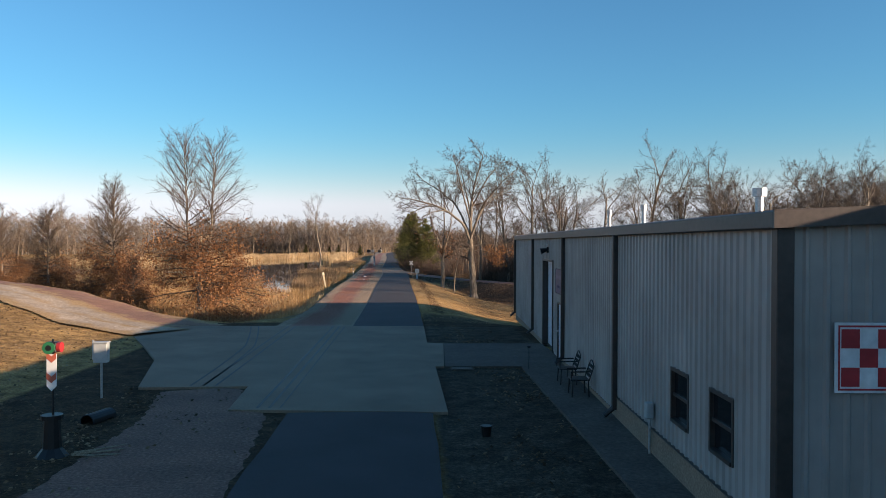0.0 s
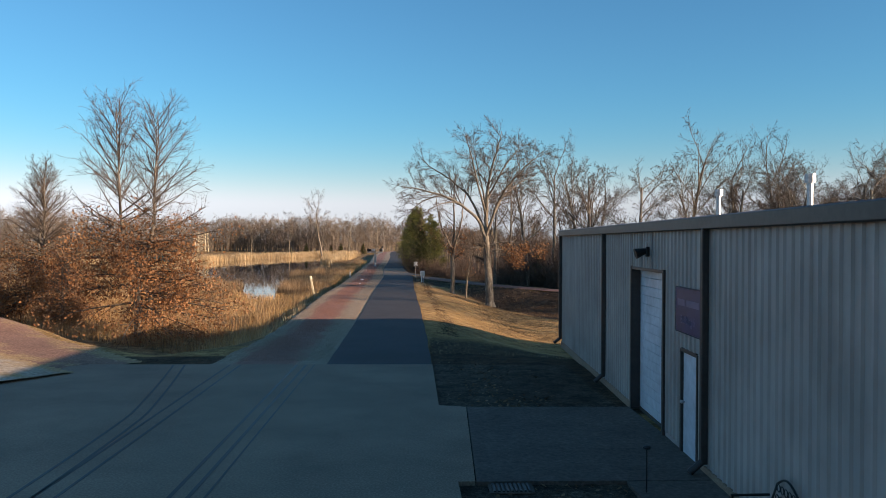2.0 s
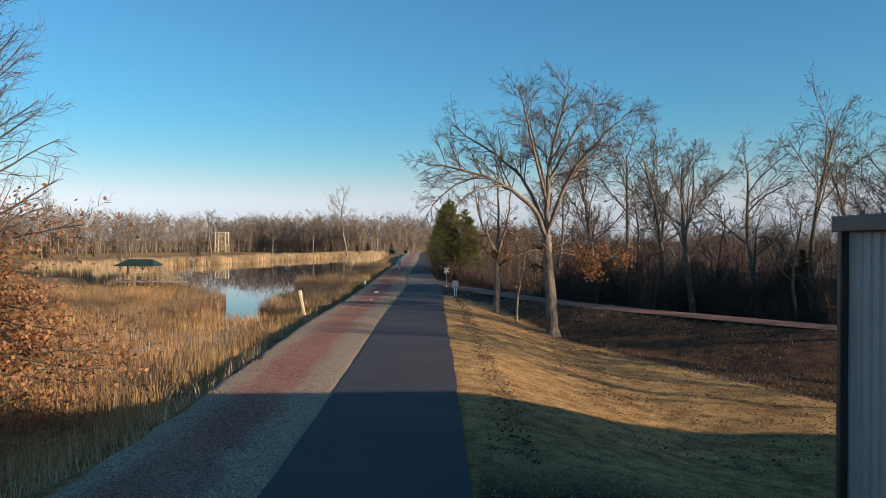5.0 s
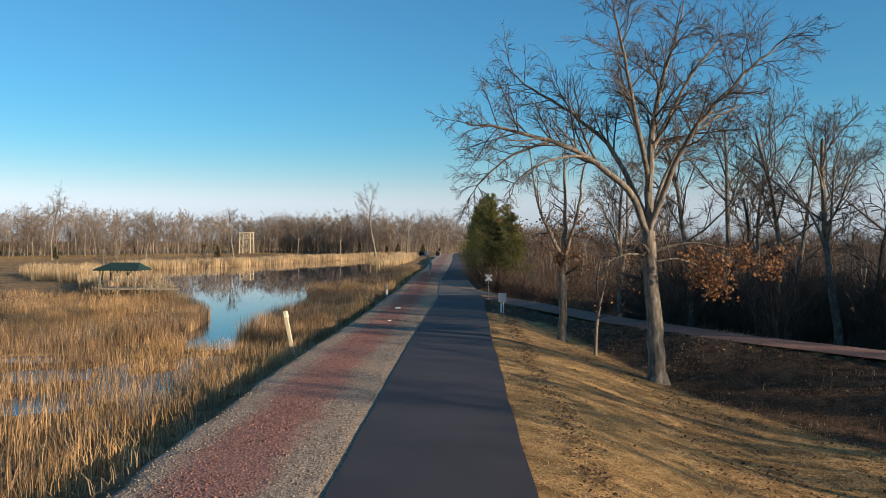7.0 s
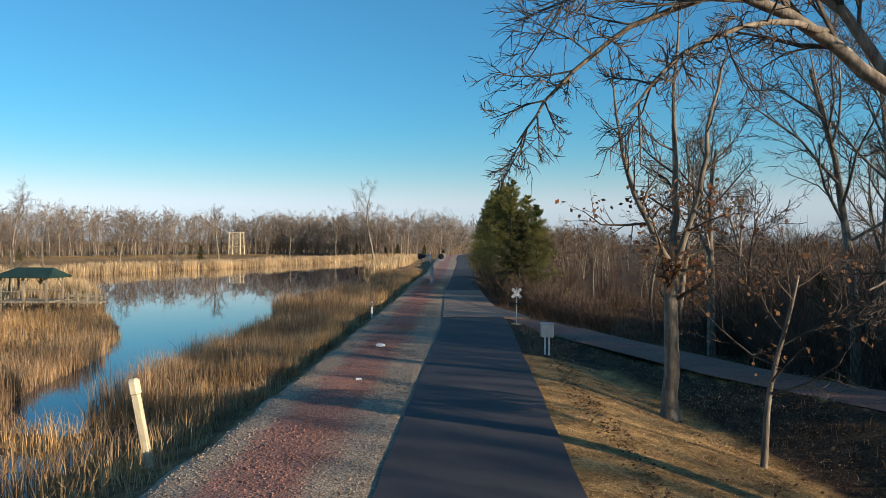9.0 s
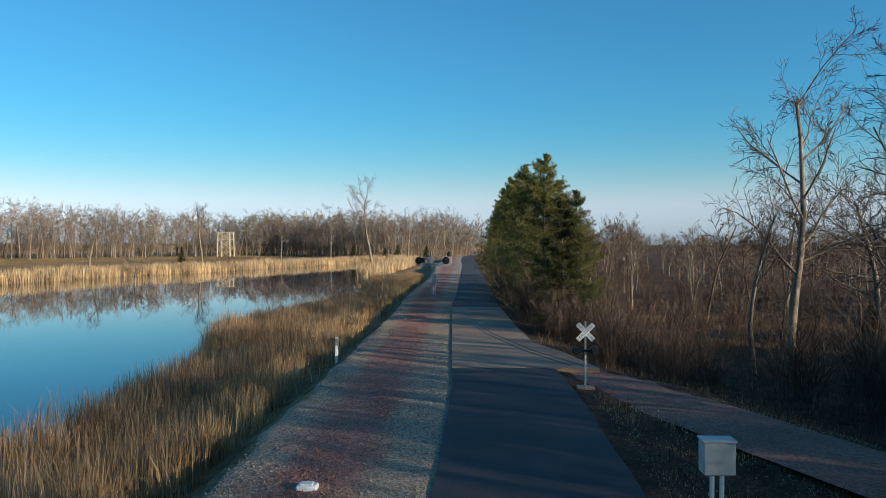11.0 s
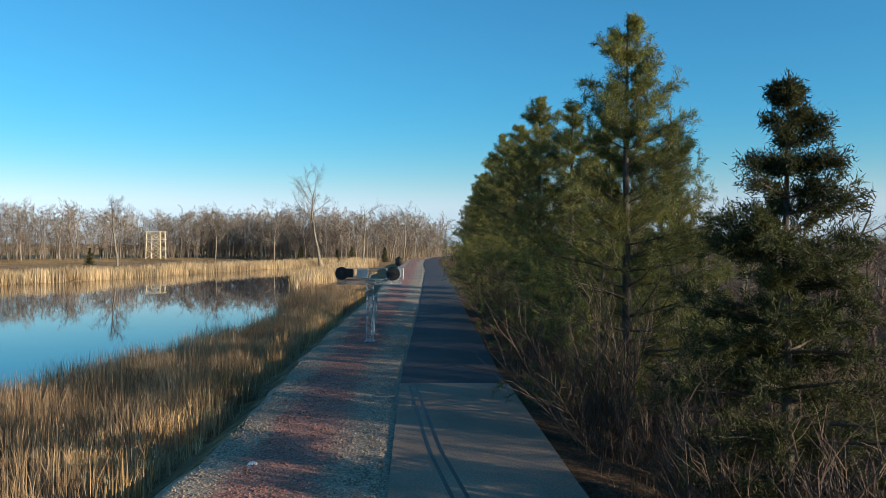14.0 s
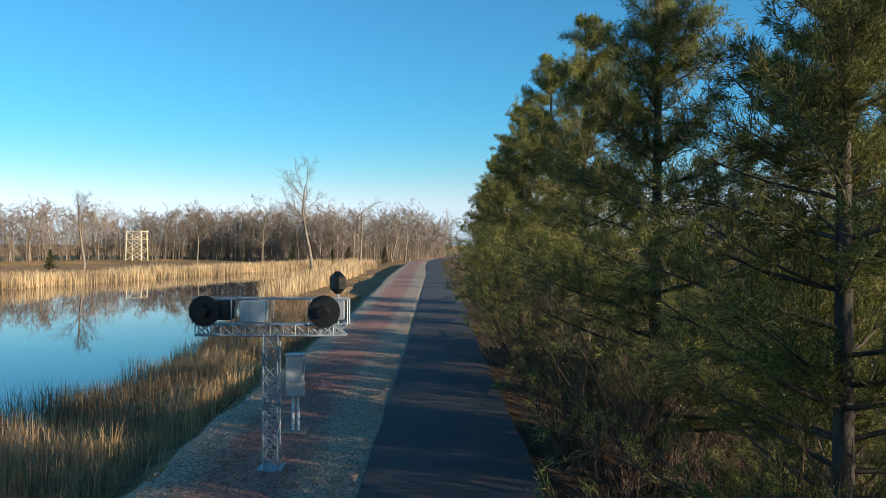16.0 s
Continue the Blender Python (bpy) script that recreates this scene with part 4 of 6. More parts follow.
for k in range(5):
    w = bare_tree(300 + k, 11.5, 0.17, levels=4, kids=[10, 6, 4, 0, 0], fine=1, sides=[4, 3, 3, 3, 3], segs=[5, 2, 1, 1, 1], least=0.04, **{"from": [0.22, 0.15, 0.1, 0.1, 0]})
    CV, CF = w.crown_mesh(True)
    FARKIT.append((np.concatenate(w.v + [CV]), np.concatenate(w.f + [CF + w.n])))


def woods_mass(name, spots, mat, label):
    VV, FF, base = [], [], 0
    ground_z = land(np.array([p[0] for p in spots]), np.array([p[1] for p in spots]))
    for (x, y, s, a, k), gz in zip(spots, ground_z):
        V, F = FARKIT[k % 5]
        c, sn = math.cos(a), math.sin(a)
        VV.append(np.stack([(V[:, 0] * c - V[:, 1] * sn) * s + x, (V[:, 0] * sn + V[:, 1] * c) * s + y, V[:, 2] * s + gz - 0.2], 1))
        FF.append(F + base)
        base += len(V)
    ob = mesh_of(name, np.concatenate(VV), np.concatenate(FF), mat)
    return tagged(ob, label, "woods", kind="stuff")


far = []
FRONT = [(-230, 140), (-160, 205), (-115, 265), (-86, 326), (-60, 326), (-42, 314), (-30, 305), (-14, 335), (6, 375), (60, 430)]
FRX, FRY = [p[0] for p in FRONT], [p[1] for p in FRONT]
for k in range(620):
    x = -205 + 250 * (k + R.uniform(0, 1)) / 620
    y = float(np.interp(x, FRX, FRY)) + (k % 5) * 8 + R.uniform(0, 8)
    if abs(x - float(path_centre(y))) < 6:
        continue
    far.append((x, y, R.uniform(0.9, 1.25), R.uniform(0, 6.28), int(R.integers(5))))
    for _ in range(2):
        far.append((x + R.uniform(-3, 3), y + R.uniform(-4, 12), R.uniform(0.3, 0.6), R.uniform(0, 6.28), int(R.integers(5))))
woods_mass("far_woods", far, FAR_TWIG_BRIGHT, "distant bare winter woods beyond the pond")
far2 = []
while len(far2) < 230:
    x, y = R.uniform(8, 130), R.uniform(110, 420)
    if x - float(path_centre(y)) < 11 + (y - 110) * 0.02:
        continue
    far2.append((x, y, R.uniform(0.6, 0.85), R.uniform(0, 6.28), int(R.integers(5))))
woods_mass("far_woods", far2, BRUSH, "dense brown winter thicket beyond the pines")
far3 = []
while len(far3) < 270:
    x, y = R.uniform(13, 95), R.uniform(66, 118)
    if line_distance(np.array(x), np.array(y), TRAIL) < 4 or (y < 104 and x < 13 + max(0, (88 - y)) * 0.95) or (in_glade(x, y) and R.random() < 0.9):
        continue
    far3.append((x, y, R.uniform(0.35, 0.85), R.uniform(0, 6.28), int(R.integers(5))))
woods_mass("thicket", far3, BRUSH, "dense brown understorey of the woods")
for x, y, s in ((-97, 217, 1.0), (-82, 232, 0.85), (-70, 262, 1.0), (-32, 281, 1.32), (-24, 296, 1.1), (-45, 292, 1.1), (-57, 285, 0.9), (-16, 330, 1.0), (-108, 206, 1.1), (-37.2, 119.5, 0.36), (-40.5, 131, 0.42), (-47, 176, 0.4)):
    plant(WOODS, n, x, y, s, R.uniform(0, 360))
    n += 1


# ---------------------------------------------------------------- pines
def pine(seed, height, spread, cedar=False):
    w = Wood(seed)
    R = w.rng
    w.tube([(0, 0, -0.2), (0.02, 0, height * 0.3), (-0.02, 0.02, height * 0.65), (0, 0, height)], np.array([0.13, 0.1, 0.06, 0.012]) * height / 9, None, 9, False)
    needles = []
    nw = int(height * (3.0 if not cedar else 4))
    for k in range(nw):
        f = (k + R.uniform(0, 0.6)) / nw
        h = height * (0.1 + 0.89 * f)
        for j in range(5):
            a = R.uniform(0, 2 * math.pi)
            reach = spread * ((1 - f) ** 0.75 * 0.95 + 0.05) * R.uniform(0.6, 1.12)
            rise = (0.05 + 0.55 * f) if not cedar else 0.1 + 0.3 * f
            d = np.array([math.cos(a), math.sin(a), rise])
            d /= np.linalg.norm(d)
            m = 6
            P = [np.array([0, 0, h])]
            for _ in range(m):
                d = d + R.normal(0, 0.06, 3) + np.array([0, 0, 0.05 if not cedar else -0.02])
                d /= np.linalg.norm(d)
                P.append(P[-1] + d * reach / m)
            w.tube(P, 0.03 * (1 - f) + 0.008, 0.004, 4, True)
            for q in range(1, m + 1):
                for _ in range(3 if q < m else 2):
                    side = np.cross(d, R.normal(0, 1, 3))
                    side /= np.linalg.norm(side)
                    tip = P[q] + (d * 0.6 + side * 0.8 + np.array([0, 0, 0.18])) * reach * 0.17 * R.uniform(0.5, 1.4)
                    w.tube([P[q], (P[q] + tip) / 2 + R.normal(0, 0.02, 3), tip], 0.007, 0.004, 3, True)
                    ax = tip - P[q]
                    ax /= np.linalg.norm(ax) + 1e-9
                    for u in ((0.3, 0.6, 0.85, 1.0) if reach > 0.7 else (0.5, 1.0)):
                        needles.append((P[q] + (tip - P[q]) * u, ax))
    m = 15
    C = np.repeat(np.array([c for c, _ in needles]), m, 0)
    ND = np.repeat(np.array([a for _, a in needles]), m, 0) * 0.8 + R.normal(0, 0.5, C.shape)
    ND /= np.linalg.norm(ND, axis=1)[:, None]
    B = np.cross(ND, R.normal(0, 1, C.shape))
    B /= np.linalg.norm(B, axis=1)[:, None]
    C = C + R.normal(0, 0.04, C.shape)
    S = R.uniform(0.07, 0.13, (len(C), 1)) * (0.7 if cedar else 1.0)
    wd = 0.0058 if not cedar else 0.008
    V = np.stack([C - B * wd, C + B * wd, C + ND * S], 1).reshape(-1, 3)
    foliage = (V, np.arange(len(V)).reshape(-1, 3))
    return w.object("pine_tree" if not cedar else "spruce_tree", PINE_BARK, TWIG, NEEDLE if not cedar else CEDAR, "needles", foliage)


PINE_A, PINE_B = pine(71, 9.4, 3.0), pine(72, 9.0, 2.9)
SPRUCE = pine(73, 6.4, 1.9, True)
tagged(PINE_A, "tall green pine with open sunlit crown beside the path", "pine", "pines along the path")
tagged(PINE_B, "dense green pine beside the path", "pine", "pines along the path")
place(PINE_A, 0.65, 122.2, 30)
place(PINE_B, 0.65, 129.7, 80)
tagged(place(SPRUCE, 0.9, 114.7), "dark narrow spruce standing in the brush", "spruce")
for k, (x, y, s, a) in enumerate(((0.3, 135.5, 1.08, 140), (-0.1, 140.5, 1.08, 10), (-0.3, 145.5, 1.06, 250), (2.6, 133.5, 1.1, 200), (-0.6, 151, 1.02, 60), (-0.8, 157, 1.0, 320), (-1.0, 163, 0.95, 120), (-1.3, 170, 0.9, 20), (2.9, 126.5, 0.95, 300))):
    place(copy_thing((PINE_A, PINE_B)[k % 2], Matrix()), x, y, a, s)
for k, (x, y, s) in enumerate(((-40, 300, 0.75), (-28, 306, 0.7), (-31, 300, 0.6), (-71, 252, 0.6), (15, 92, 0.5), (24, 96, 0.55), (13, 103, 0.45), (-99, 222, 0.5), (-20, 312, 0.7), (13.5, 98, 0.7), (17, 104, 0.8), (20, 111, 0.75), (26, 90, 0.8), (31, 99, 0.9), (16, 118, 0.6), (22, 124, 0.7), (12.5, 107, 0.5), (29, 84, 0.7), (37, 88, 0.9), (35, 108, 0.8), (27, 116, 0.8))):
    tagged(place(copy_thing(SPRUCE, Matrix()), x, y, k * 50, s), "small dark evergreen cedar among bare trees", "cedar")


# ---------------------------------------------------------------- reeds, grass and brush
def blade_field(name, xs, ys, heights, mat, label, width=0.014, lean=0.25, curl=0.5, lift=0.0, plumes=0.0, seed=1):
    R = np.random.default_rng(seed)
    n = len(xs)
    z = land(xs, ys) - 0.03 + lift
    z = np.maximum(z, WATER_Z - 0.25)
    a = R.uniform(0, 2 * np.pi, n)
    tilt = np.abs(R.normal(0, lean, n))
    dx, dy = np.cos(a) * tilt, np.sin(a) * tilt
    b = R.uniform(0, 2 * np.pi, n)
    wx, wy = np.cos(b) * width, np.sin(b) * width
    h = heights
    P0 = np.stack([xs, ys, z], 1)
    P1 = P0 + np.stack([dx * h * 0.5, dy * h * 0.5, h * 0.6], 1)
    P2 = P0 + np.stack([dx * h * (1 + curl), dy * h * (1 + curl), h * (1 - 0.3 * tilt)], 1)
    W = np.stack([wx, wy, 0 * wx], 1)
    V = np.stack([P0 - W, P0 + W, P1 - W * 0.8, P1 + W * 0.8, P2], 1).reshape(-1, 3)
    k = np.arange(n) * 5
    T = np.stack([np.stack([k, k + 1, k + 3], 1), np.stack([k, k + 3, k + 2], 1), np.stack([k + 2, k + 3, k + 4], 1)], 1).reshape(-1, 3)
    return tagged(mesh_of(name, V, T, mat), label, "grass", kind="stuff")


def scatter(n, x0, x1, y0, y1, keep, seed):
    R = np.random.default_rng(seed)
    xs, ys = R.uniform(x0, x1, n), R.uniform(y0, y1, n)
    k = keep(xs, ys, R)
    return xs[k], ys[k], R


def patch(x, y, s=0.5):
    return 0.5 + 0.5 * np.sin(x * s * 2.1 + 1.7 * np.sin(y * s)) * np.sin(y * s * 1.3 + 0.9 * np.sin(x * s * 1.4))


# tall reeds on the pond's near bank
xs, ys, q = scatter(250000, -19, -6.5, 84, 185, lambda x, y, r: (shore(x, y) > -0.2) & (bed_edge(y) - x > 1.0) & (np.hypot(x + 7.8, (y - 105) * 0.5) > 0.9) & (r.random(len(x)) < 0.25 + 0.75 * patch(x, y, 0.7)), 5)
d = bed_edge(ys) - xs
blade_field("reeds", xs, ys, q.uniform(0.55, 1.35, len(xs)) * (0.55 + 0.75 * patch(xs, ys, 0.55)) * (0.5 + 0.55 * smooth01(1.0, 3.2, d)), REED_DARK, "tall brown dry reeds along the pond bank", 0.0085, 0.2, 0.5, seed=6)
xs, ys, q = scatter(60000, -13, -6.5, 84, 170, lambda x, y, r: (shore(x, y) > 0.0) & (bed_edge(y) - x > 0.8) & (bed_edge(y) - x < 3.0) & (np.hypot(x + 7.8, (y - 105) * 0.5) > 0.9) & (r.random(len(x)) < smooth01(0.55, 0.85, patch(x, y, 1.1))), 51)
blade_field("reeds", xs, ys, q.uniform(0.5, 1.15, len(xs)), REED, "golden clumps of dry grass at the foot of the bank", 0.009, 0.16, 0.5, seed=52)
# straw fringe at the edge of the gravel
xs, ys, q = scatter(36000, -10.5, -5.6, 44, 170, lambda x, y, r: (bed_edge(y) - x > np.where(y > 60, 0.75, 0.05)) & (bed_edge(y) - x < 2.4) & (r.random(len(x)) < 0.1 + 0.9 * patch(x, y, 1.6) ** 2), 8)
blade_field("dry_grass", xs, ys, q.uniform(0.15, 0.6, len(xs)), STRAW, "pale straw-coloured grass fringing the gravel", 0.01, 0.35, 0.7, seed=9)
# marsh between the rise and the pond
xs, ys, q = scatter(260000, -48, -7, 46, 118, lambda x, y, r: (shore(x, y) > 0.1) & (bed_edge(y) - x > 1.2) & (y > 46 + np.clip(-9 - x, 0, 60) * 0.8) & (r.random(len(x)) < 0.2 + 0.8 * patch(x, y, 0.45)) & ((x > -30) | (r.random(len(x)) < 0.4)) & (y < 84 + np.where(x < -16, 34, 0)), 12)
pk = patch(xs, ys, 0.22)
sel = q.random(len(xs)) < pk
blade_field("reeds", xs[sel], ys[sel], q.uniform(0.3, 1.1, sel.sum()) * (0.6 + 0.5 * patch(xs[sel], ys[sel], 0.8)), REED, "golden dry marsh reeds", 0.0085, 0.24, 0.6, seed=13)
blade_field("reeds", xs[~sel], ys[~sel], q.uniform(0.25, 0.95, (~sel).sum()), REED_DARK, "brown dry marsh reeds", 0.0085, 0.26, 0.6, seed=14)
# far shore reeds
xs, ys, q = scatter(200000, -75, -18, 120, 310, lambda x, y, r: (shore(x, y) > -0.6) & (shore(x, y) < 5 + 3 * patch(x, y, 0.2)) & (bed_edge(y) - x > 6), 15)
blade_field("reeds", xs, ys, q.uniform(1.2, 2.1, len(xs)) * (0.8 + 0.3 * patch(xs, ys, 0.4)), STRAW, "pale cattail reeds along the far shore", 0.03, 0.1, 0.3, seed=16)
# lawn tufts
xs, ys, q = scatter(90000, 0.2, 14, 40, 100, lambda x, y, r: (x - path_centre(y) - path_half(y) > 0.05) & (x - path_centre(y) - path_half(y) < 6.5 + np.clip(75 - y, 0, 30) * 0.42) & (r.random(len(x)) < 0.35 + 0.65 * patch(x, y, 0.9)), 18)
blade_field("lawn_grass", xs, ys, q.uniform(0.03, 0.1, len(xs)), STRAW, "short dormant tan lawn grass", 0.008, 0.6, 0.8, seed=19)


# rough grass in the hollow below the crossing
xs, ys, q = scatter(60000, -2, 22, 92, 140, lambda x, y, r: (x - path_centre(y) - path_half(y) > 0.5) & (line_distance(x, y, TRAIL) > 1.3) & (r.random(len(x)) < 0.15 + 0.85 * patch(x, y, 0.6)), 21)
blade_field("rough_grass", xs, ys, q.uniform(0.1, 0.38, len(xs)), ROUGH, "rough brown grass in the hollow by the crossing", 0.009, 0.35, 0.7, seed=22)
xs, ys, q = scatter(30000, 5, 20, 48, 92, lambda x, y, r: (x - path_centre(y) - path_half(y) > 6.4 + np.clip(75 - y, 0, 30) * 0.42 - np.clip(y - 76, 0, 14) * 0.2) & (line_distance(x, y, TRAIL) > 1.3) & (r.random(len(x)) < 0.2 + 0.6 * patch(x, y, 0.8)), 23)
blade_field("rough_grass", xs, ys, q.uniform(0.08, 0.3, len(xs)), ROUGH, "rough brown grass on the trail bank", 0.009, 0.4, 0.7, seed=24)


def fallen_leaves(xs, ys, lift, seed, label):
    """Dead leaves lying about, each slightly curled."""
    R = np.random.default_rng(seed)
    n = len(xs)
    z = land(xs, ys) + lift
    a, s = R.uniform(0, 2 * np.pi, n), R.uniform(0.025, 0.06, n)
    C = np.stack([xs, ys, z], 1)
    A = np.stack([np.cos(a) * s, np.sin(a) * s, R.uniform(0, 0.5, n) * s], 1)
    B = np.stack([-np.sin(a) * s * 0.6, np.cos(a) * s * 0.6, R.uniform(0, 0.6, n) * s], 1)
    V = np.stack([C - A, C + B, C + A, C - B + [0, 0, 0.01]], 1).reshape(-1, 3)
    return tagged(mesh_of("fallen_leaves", V, np.arange(4 * n).reshape(-1, 4), LITTER), label, "leaves", kind="stuff")


xs, ys, q = scatter(9000, 0.8, 3.7, 2, 38, lambda x, y, r: (r.random(len(x)) < patch(x, y, 0.9) ** 2 * (0.3 + 0.7 * (x > 2))) & ~((y > 24.9) & (y < 30.9)), 31)
fallen_leaves(xs, ys, 0.035, 32, "dead leaves scattered over the gravel by the wall")
xs, ys, q = scatter(14000, -11, -2.9, 2, 22, lambda x, y, r: r.random(len(x)) < patch(x, y, 0.7) ** 2 * (0.15 + 0.85 * (x < -6.3)), 33)
fallen_leaves(xs, ys, 0.045, 34, "dead leaves scattered over the yard")
xs, ys, q = scatter(26000, 2, 16, 50, 96, lambda x, y, r: (x - path_centre(y) > 3) & (r.random(len(x)) < 0.05 + 0.95 * smooth01(4, 8, x - path_centre(y)) * patch(x, y, 0.8)), 35)
fallen_leaves(xs, ys, 0.03, 36, "dead leaves under the trees and in the ditch")


q = np.random.default_rng(37)
ys = q.uniform(46, 92, 2600)
xs = path_centre(ys) + path_half(ys) + 1.25 + 0.12 * np.sin(ys * 0.5) + q.normal(0, 0.22, len(ys))
fallen_leaves(xs, ys, 0.02, 38, "line of dead leaves in a wheel rut along the lawn")
xs, ys, q = scatter(26000, -34, -10.5, 8, 40, lambda x, y, r: (r.random(len(x)) < 0.15 + 0.85 * patch(x, y, 0.5)) & (y < 31 + np.clip(-10 - x, 0, 30) * 0.85), 39)
fallen_leaves(xs, ys, 0.03, 40, "dead oak leaves strewn over the grassy rise")


def shrub(seed, height, stems, spread):
    w = Wood(seed)
    sp = dict(BARE, levels=2, fine=0, segs=[3, 3, 3], sides=[3, 3, 3], kids=[19, 0, 0], wobble=[0.1, 0.15, 0.15], lift=[0.05, 0.05, 0.03], angle=[30, 32, 30], ratio=[0.45, 0.5, 0.5], thin=[0.6, 0.6, 0.6], least=0.007)
    for _ in range(stems):
        a, t = w.rng.uniform(0, 2 * math.pi), abs(w.rng.normal(0, spread))
        w.branch((w.rng.normal(0, 0.18), w.rng.normal(0, 0.18), -0.1), (math.cos(a) * t, math.sin(a) * t, 1), height * w.rng.uniform(0.6, 1.1), 0.013, 0, sp)
    root = new("shrub")
    mesh_of("stem_clump", *w.crown_mesh(), BRUSH, root)
    return tagged(root, "leafless brown brushy shrub", "shrub", "bare shrubs")


SHRUBS = [shrub(500 + k, 1.9 + 0.3 * k, 24, 0.42) for k in range(4)]
n = 0
R = np.random.default_rng(77)
for _ in range(120):
    y = R.uniform(105.5, 150)
    x = float(path_centre(y) + path_half(y)) + R.uniform(0.8, 5.0) + (1.6 if y < 112 else 0)
    plant(SHRUBS, n, x, y, R.uniform(0.62, 1.12), R.uniform(0, 360))
    n += 1
while n < 230:
    x, y = R.uniform(9, 34), R.uniform(72, 112)
    e = x - float(path_centre(y))
    if line_distance(np.array(x), np.array(y), TRAIL) < 2.4 or (y < 104 and e < 10 + max(0, (88 - y)) * 0.9):
        continue
    plant(SHRUBS, n, x, y, R.uniform(1.0, 2.0), R.uniform(0, 360))
    n += 1
while n < 390:
    x, y = R.uniform(7, 60), R.uniform(55, 190)
    e = x - float(path_centre(y))
    if line_distance(np.array(x), np.array(y), TRAIL) < 2.6 or (y < 104 and e < 10 + max(0, (88 - y)) * 0.9) or e < 7.5:
        continue
    plant(SHRUBS, n, x, y, R.uniform(0.8, 1.7), R.uniform(0, 360))
    n += 1

# ---------------------------------------------------------------- metal building
WX, Y0, Y1, EAVE = 5.05, 9.1, 42.15, 4.28
OPEN = [(10.43, 11.4, 0.95, 1.9), (12.37, 13.35, 0.95, 1.9), (25.82, 26.8, 0.0, 2.0), (28.0, 30.75, 0.0, 3.4)]
# the hall stands at a slight angle to the path
HALL = Matrix.Translation((5.087, 25.3, 0)) @ pose(0, 0, 0, 0, 0, -2.37) @ Matrix.Translation((-WX, -25.3, 0)) @ Matrix.Diagonal((1, 1, 0.986, 1))


def by_hall(ob):
    ob.matrix_basis = HALL @ ob.matrix_basis
    return ob


hall = empty("metal_building", WX, Y0, 0, "long white corrugated metal building with brown trim", "building")
hall.matrix_basis = HALL


def ribbed(y0, y1, z0, z1):
    """One sheet of siding: flat pan with raised ribs, across y."""
    bm = bmesh.new()
    prof = []
    y = y0
    while y < y1 - 0.02:
        prof += [(y, 0.0), (min(y + 0.16, y1), 0.0), (min(y + 0.185, y1), 0.032), (min(y + 0.225, y1), 0.032), (min(y + 0.25, y1), 0.0)]
        y += 0.25
    prof = [p for i, p in enumerate(prof) if i == 0 or p[0] > prof[i - 1][0] + 1e-4]
    if prof[-1][0] < y1 - 1e-3:
        prof.append((y1, 0.0))
    lo = [bm.verts.new((-d, y, z0)) for y, d in prof]
    hi = [bm.verts.new((-d, y, z1)) for y, d in prof]
    for i in range(len(prof) - 1):
        bm.faces.new((lo[i], lo[i + 1], hi[i + 1], hi[i]))
    return bm


def panel(y0, y1, z0, z1):
    ob = part("panel", ribbed(y0, y1, z0, z1), SIDING, hall)
    ob.location = (WX - 0.012, 0, 0)


marks = sorted({Y0 + 0.1, Y1 - 0.1, *[v for o in OPEN for v in o[:2]], *[25.28, 17.55, 33.8]})
for a, b in zip(marks, marks[1:]):
    n = max(1, round((b - a) / 1.0))
    for k in range(n):
        p, q = a + (b - a) * k / n, a + (b - a) * (k + 1) / n
        gap = [o for o in OPEN if o[0] <= (p + q) / 2 <= o[1]]
        if not gap:
            panel(p, q, 0.5 if q < 17.6 else 0.14, EAVE)
        else:
            panel(p, q, gap[0][3], EAVE)
            if gap[0][2] > 0.3:
                panel(p, q, 0.5, gap[0][2])
# the wall behind the siding, left open at doors and windows
ys_ = [Y0] + [v for o in OPEN for v in o[:2]] + [Y1]
for a, b in zip(ys_[::2], ys_[1::2]):
    part("wall", bx(WX, WX + 0.16, a, b, -0.1, EAVE), SIDING, hall)
for a, b, lo, hi in OPEN:
    part("wall", bx(WX, WX + 0.16, a, b, hi, EAVE), SIDING, hall)
    if lo > 0.3:
        part("wall", bx(WX, WX + 0.16, a, b, -0.1, lo), SIDING, hall)
EX = 36.0
south = ribbed(0.1, EX - WX, 0.2, EAVE + 0.1)
ob = part("panel", south, SIDING, hall, "wide-ribbed end wall sheet")
ob.matrix_basis = Matrix(((0, 1, 0, WX), (1, 0, 0, Y0 - 0.004), (0, 0, 1, 0), (0, 0, 0, 1)))
part("wall", bx(WX + 0.16, EX, Y0, Y0 + 0.16, -0.1, EAVE + 0.15), SIDING, hall)
part("wall", bx(WX + 0.16, EX, Y1 - 0.16, Y1, -0.1, EAVE + 0.15), SIDING, hall)
part("wall", bx(EX - 0.16, EX, Y0 + 0.16, Y1 - 0.16, -0.1, EAVE), SIDING, hall)
part("floor_slab", bx(WX + 0.16, EX - 0.16, Y0 + 0.16, Y1 - 0.16, -0.1, 0.03), OLD_CONCRETE, hall)
part("plinth", bx(WX - 0.06, WX - 0.002, Y0, 17.6, -0.1, 0.5), CONCRETE, hall, "pale concrete footing")
part("drip_edge", bx(WX - 0.075, WX - 0.0, Y0, 17.6, 0.5, 0.515), BROWN_TRIM, hall)
part("plinth", bx(WX - 0.05, WX - 0.002, 17.6, OPEN[2][0] - 0.05, -0.1, 0.14), CONCRETE, hall, "pale concrete footing")
part("plinth", bx(WX - 0.05, WX - 0.002, OPEN[3][1] + 0.05, Y1, -0.1, 0.14), CONCRETE, hall, "pale concrete footing")
bm = bmesh.new()
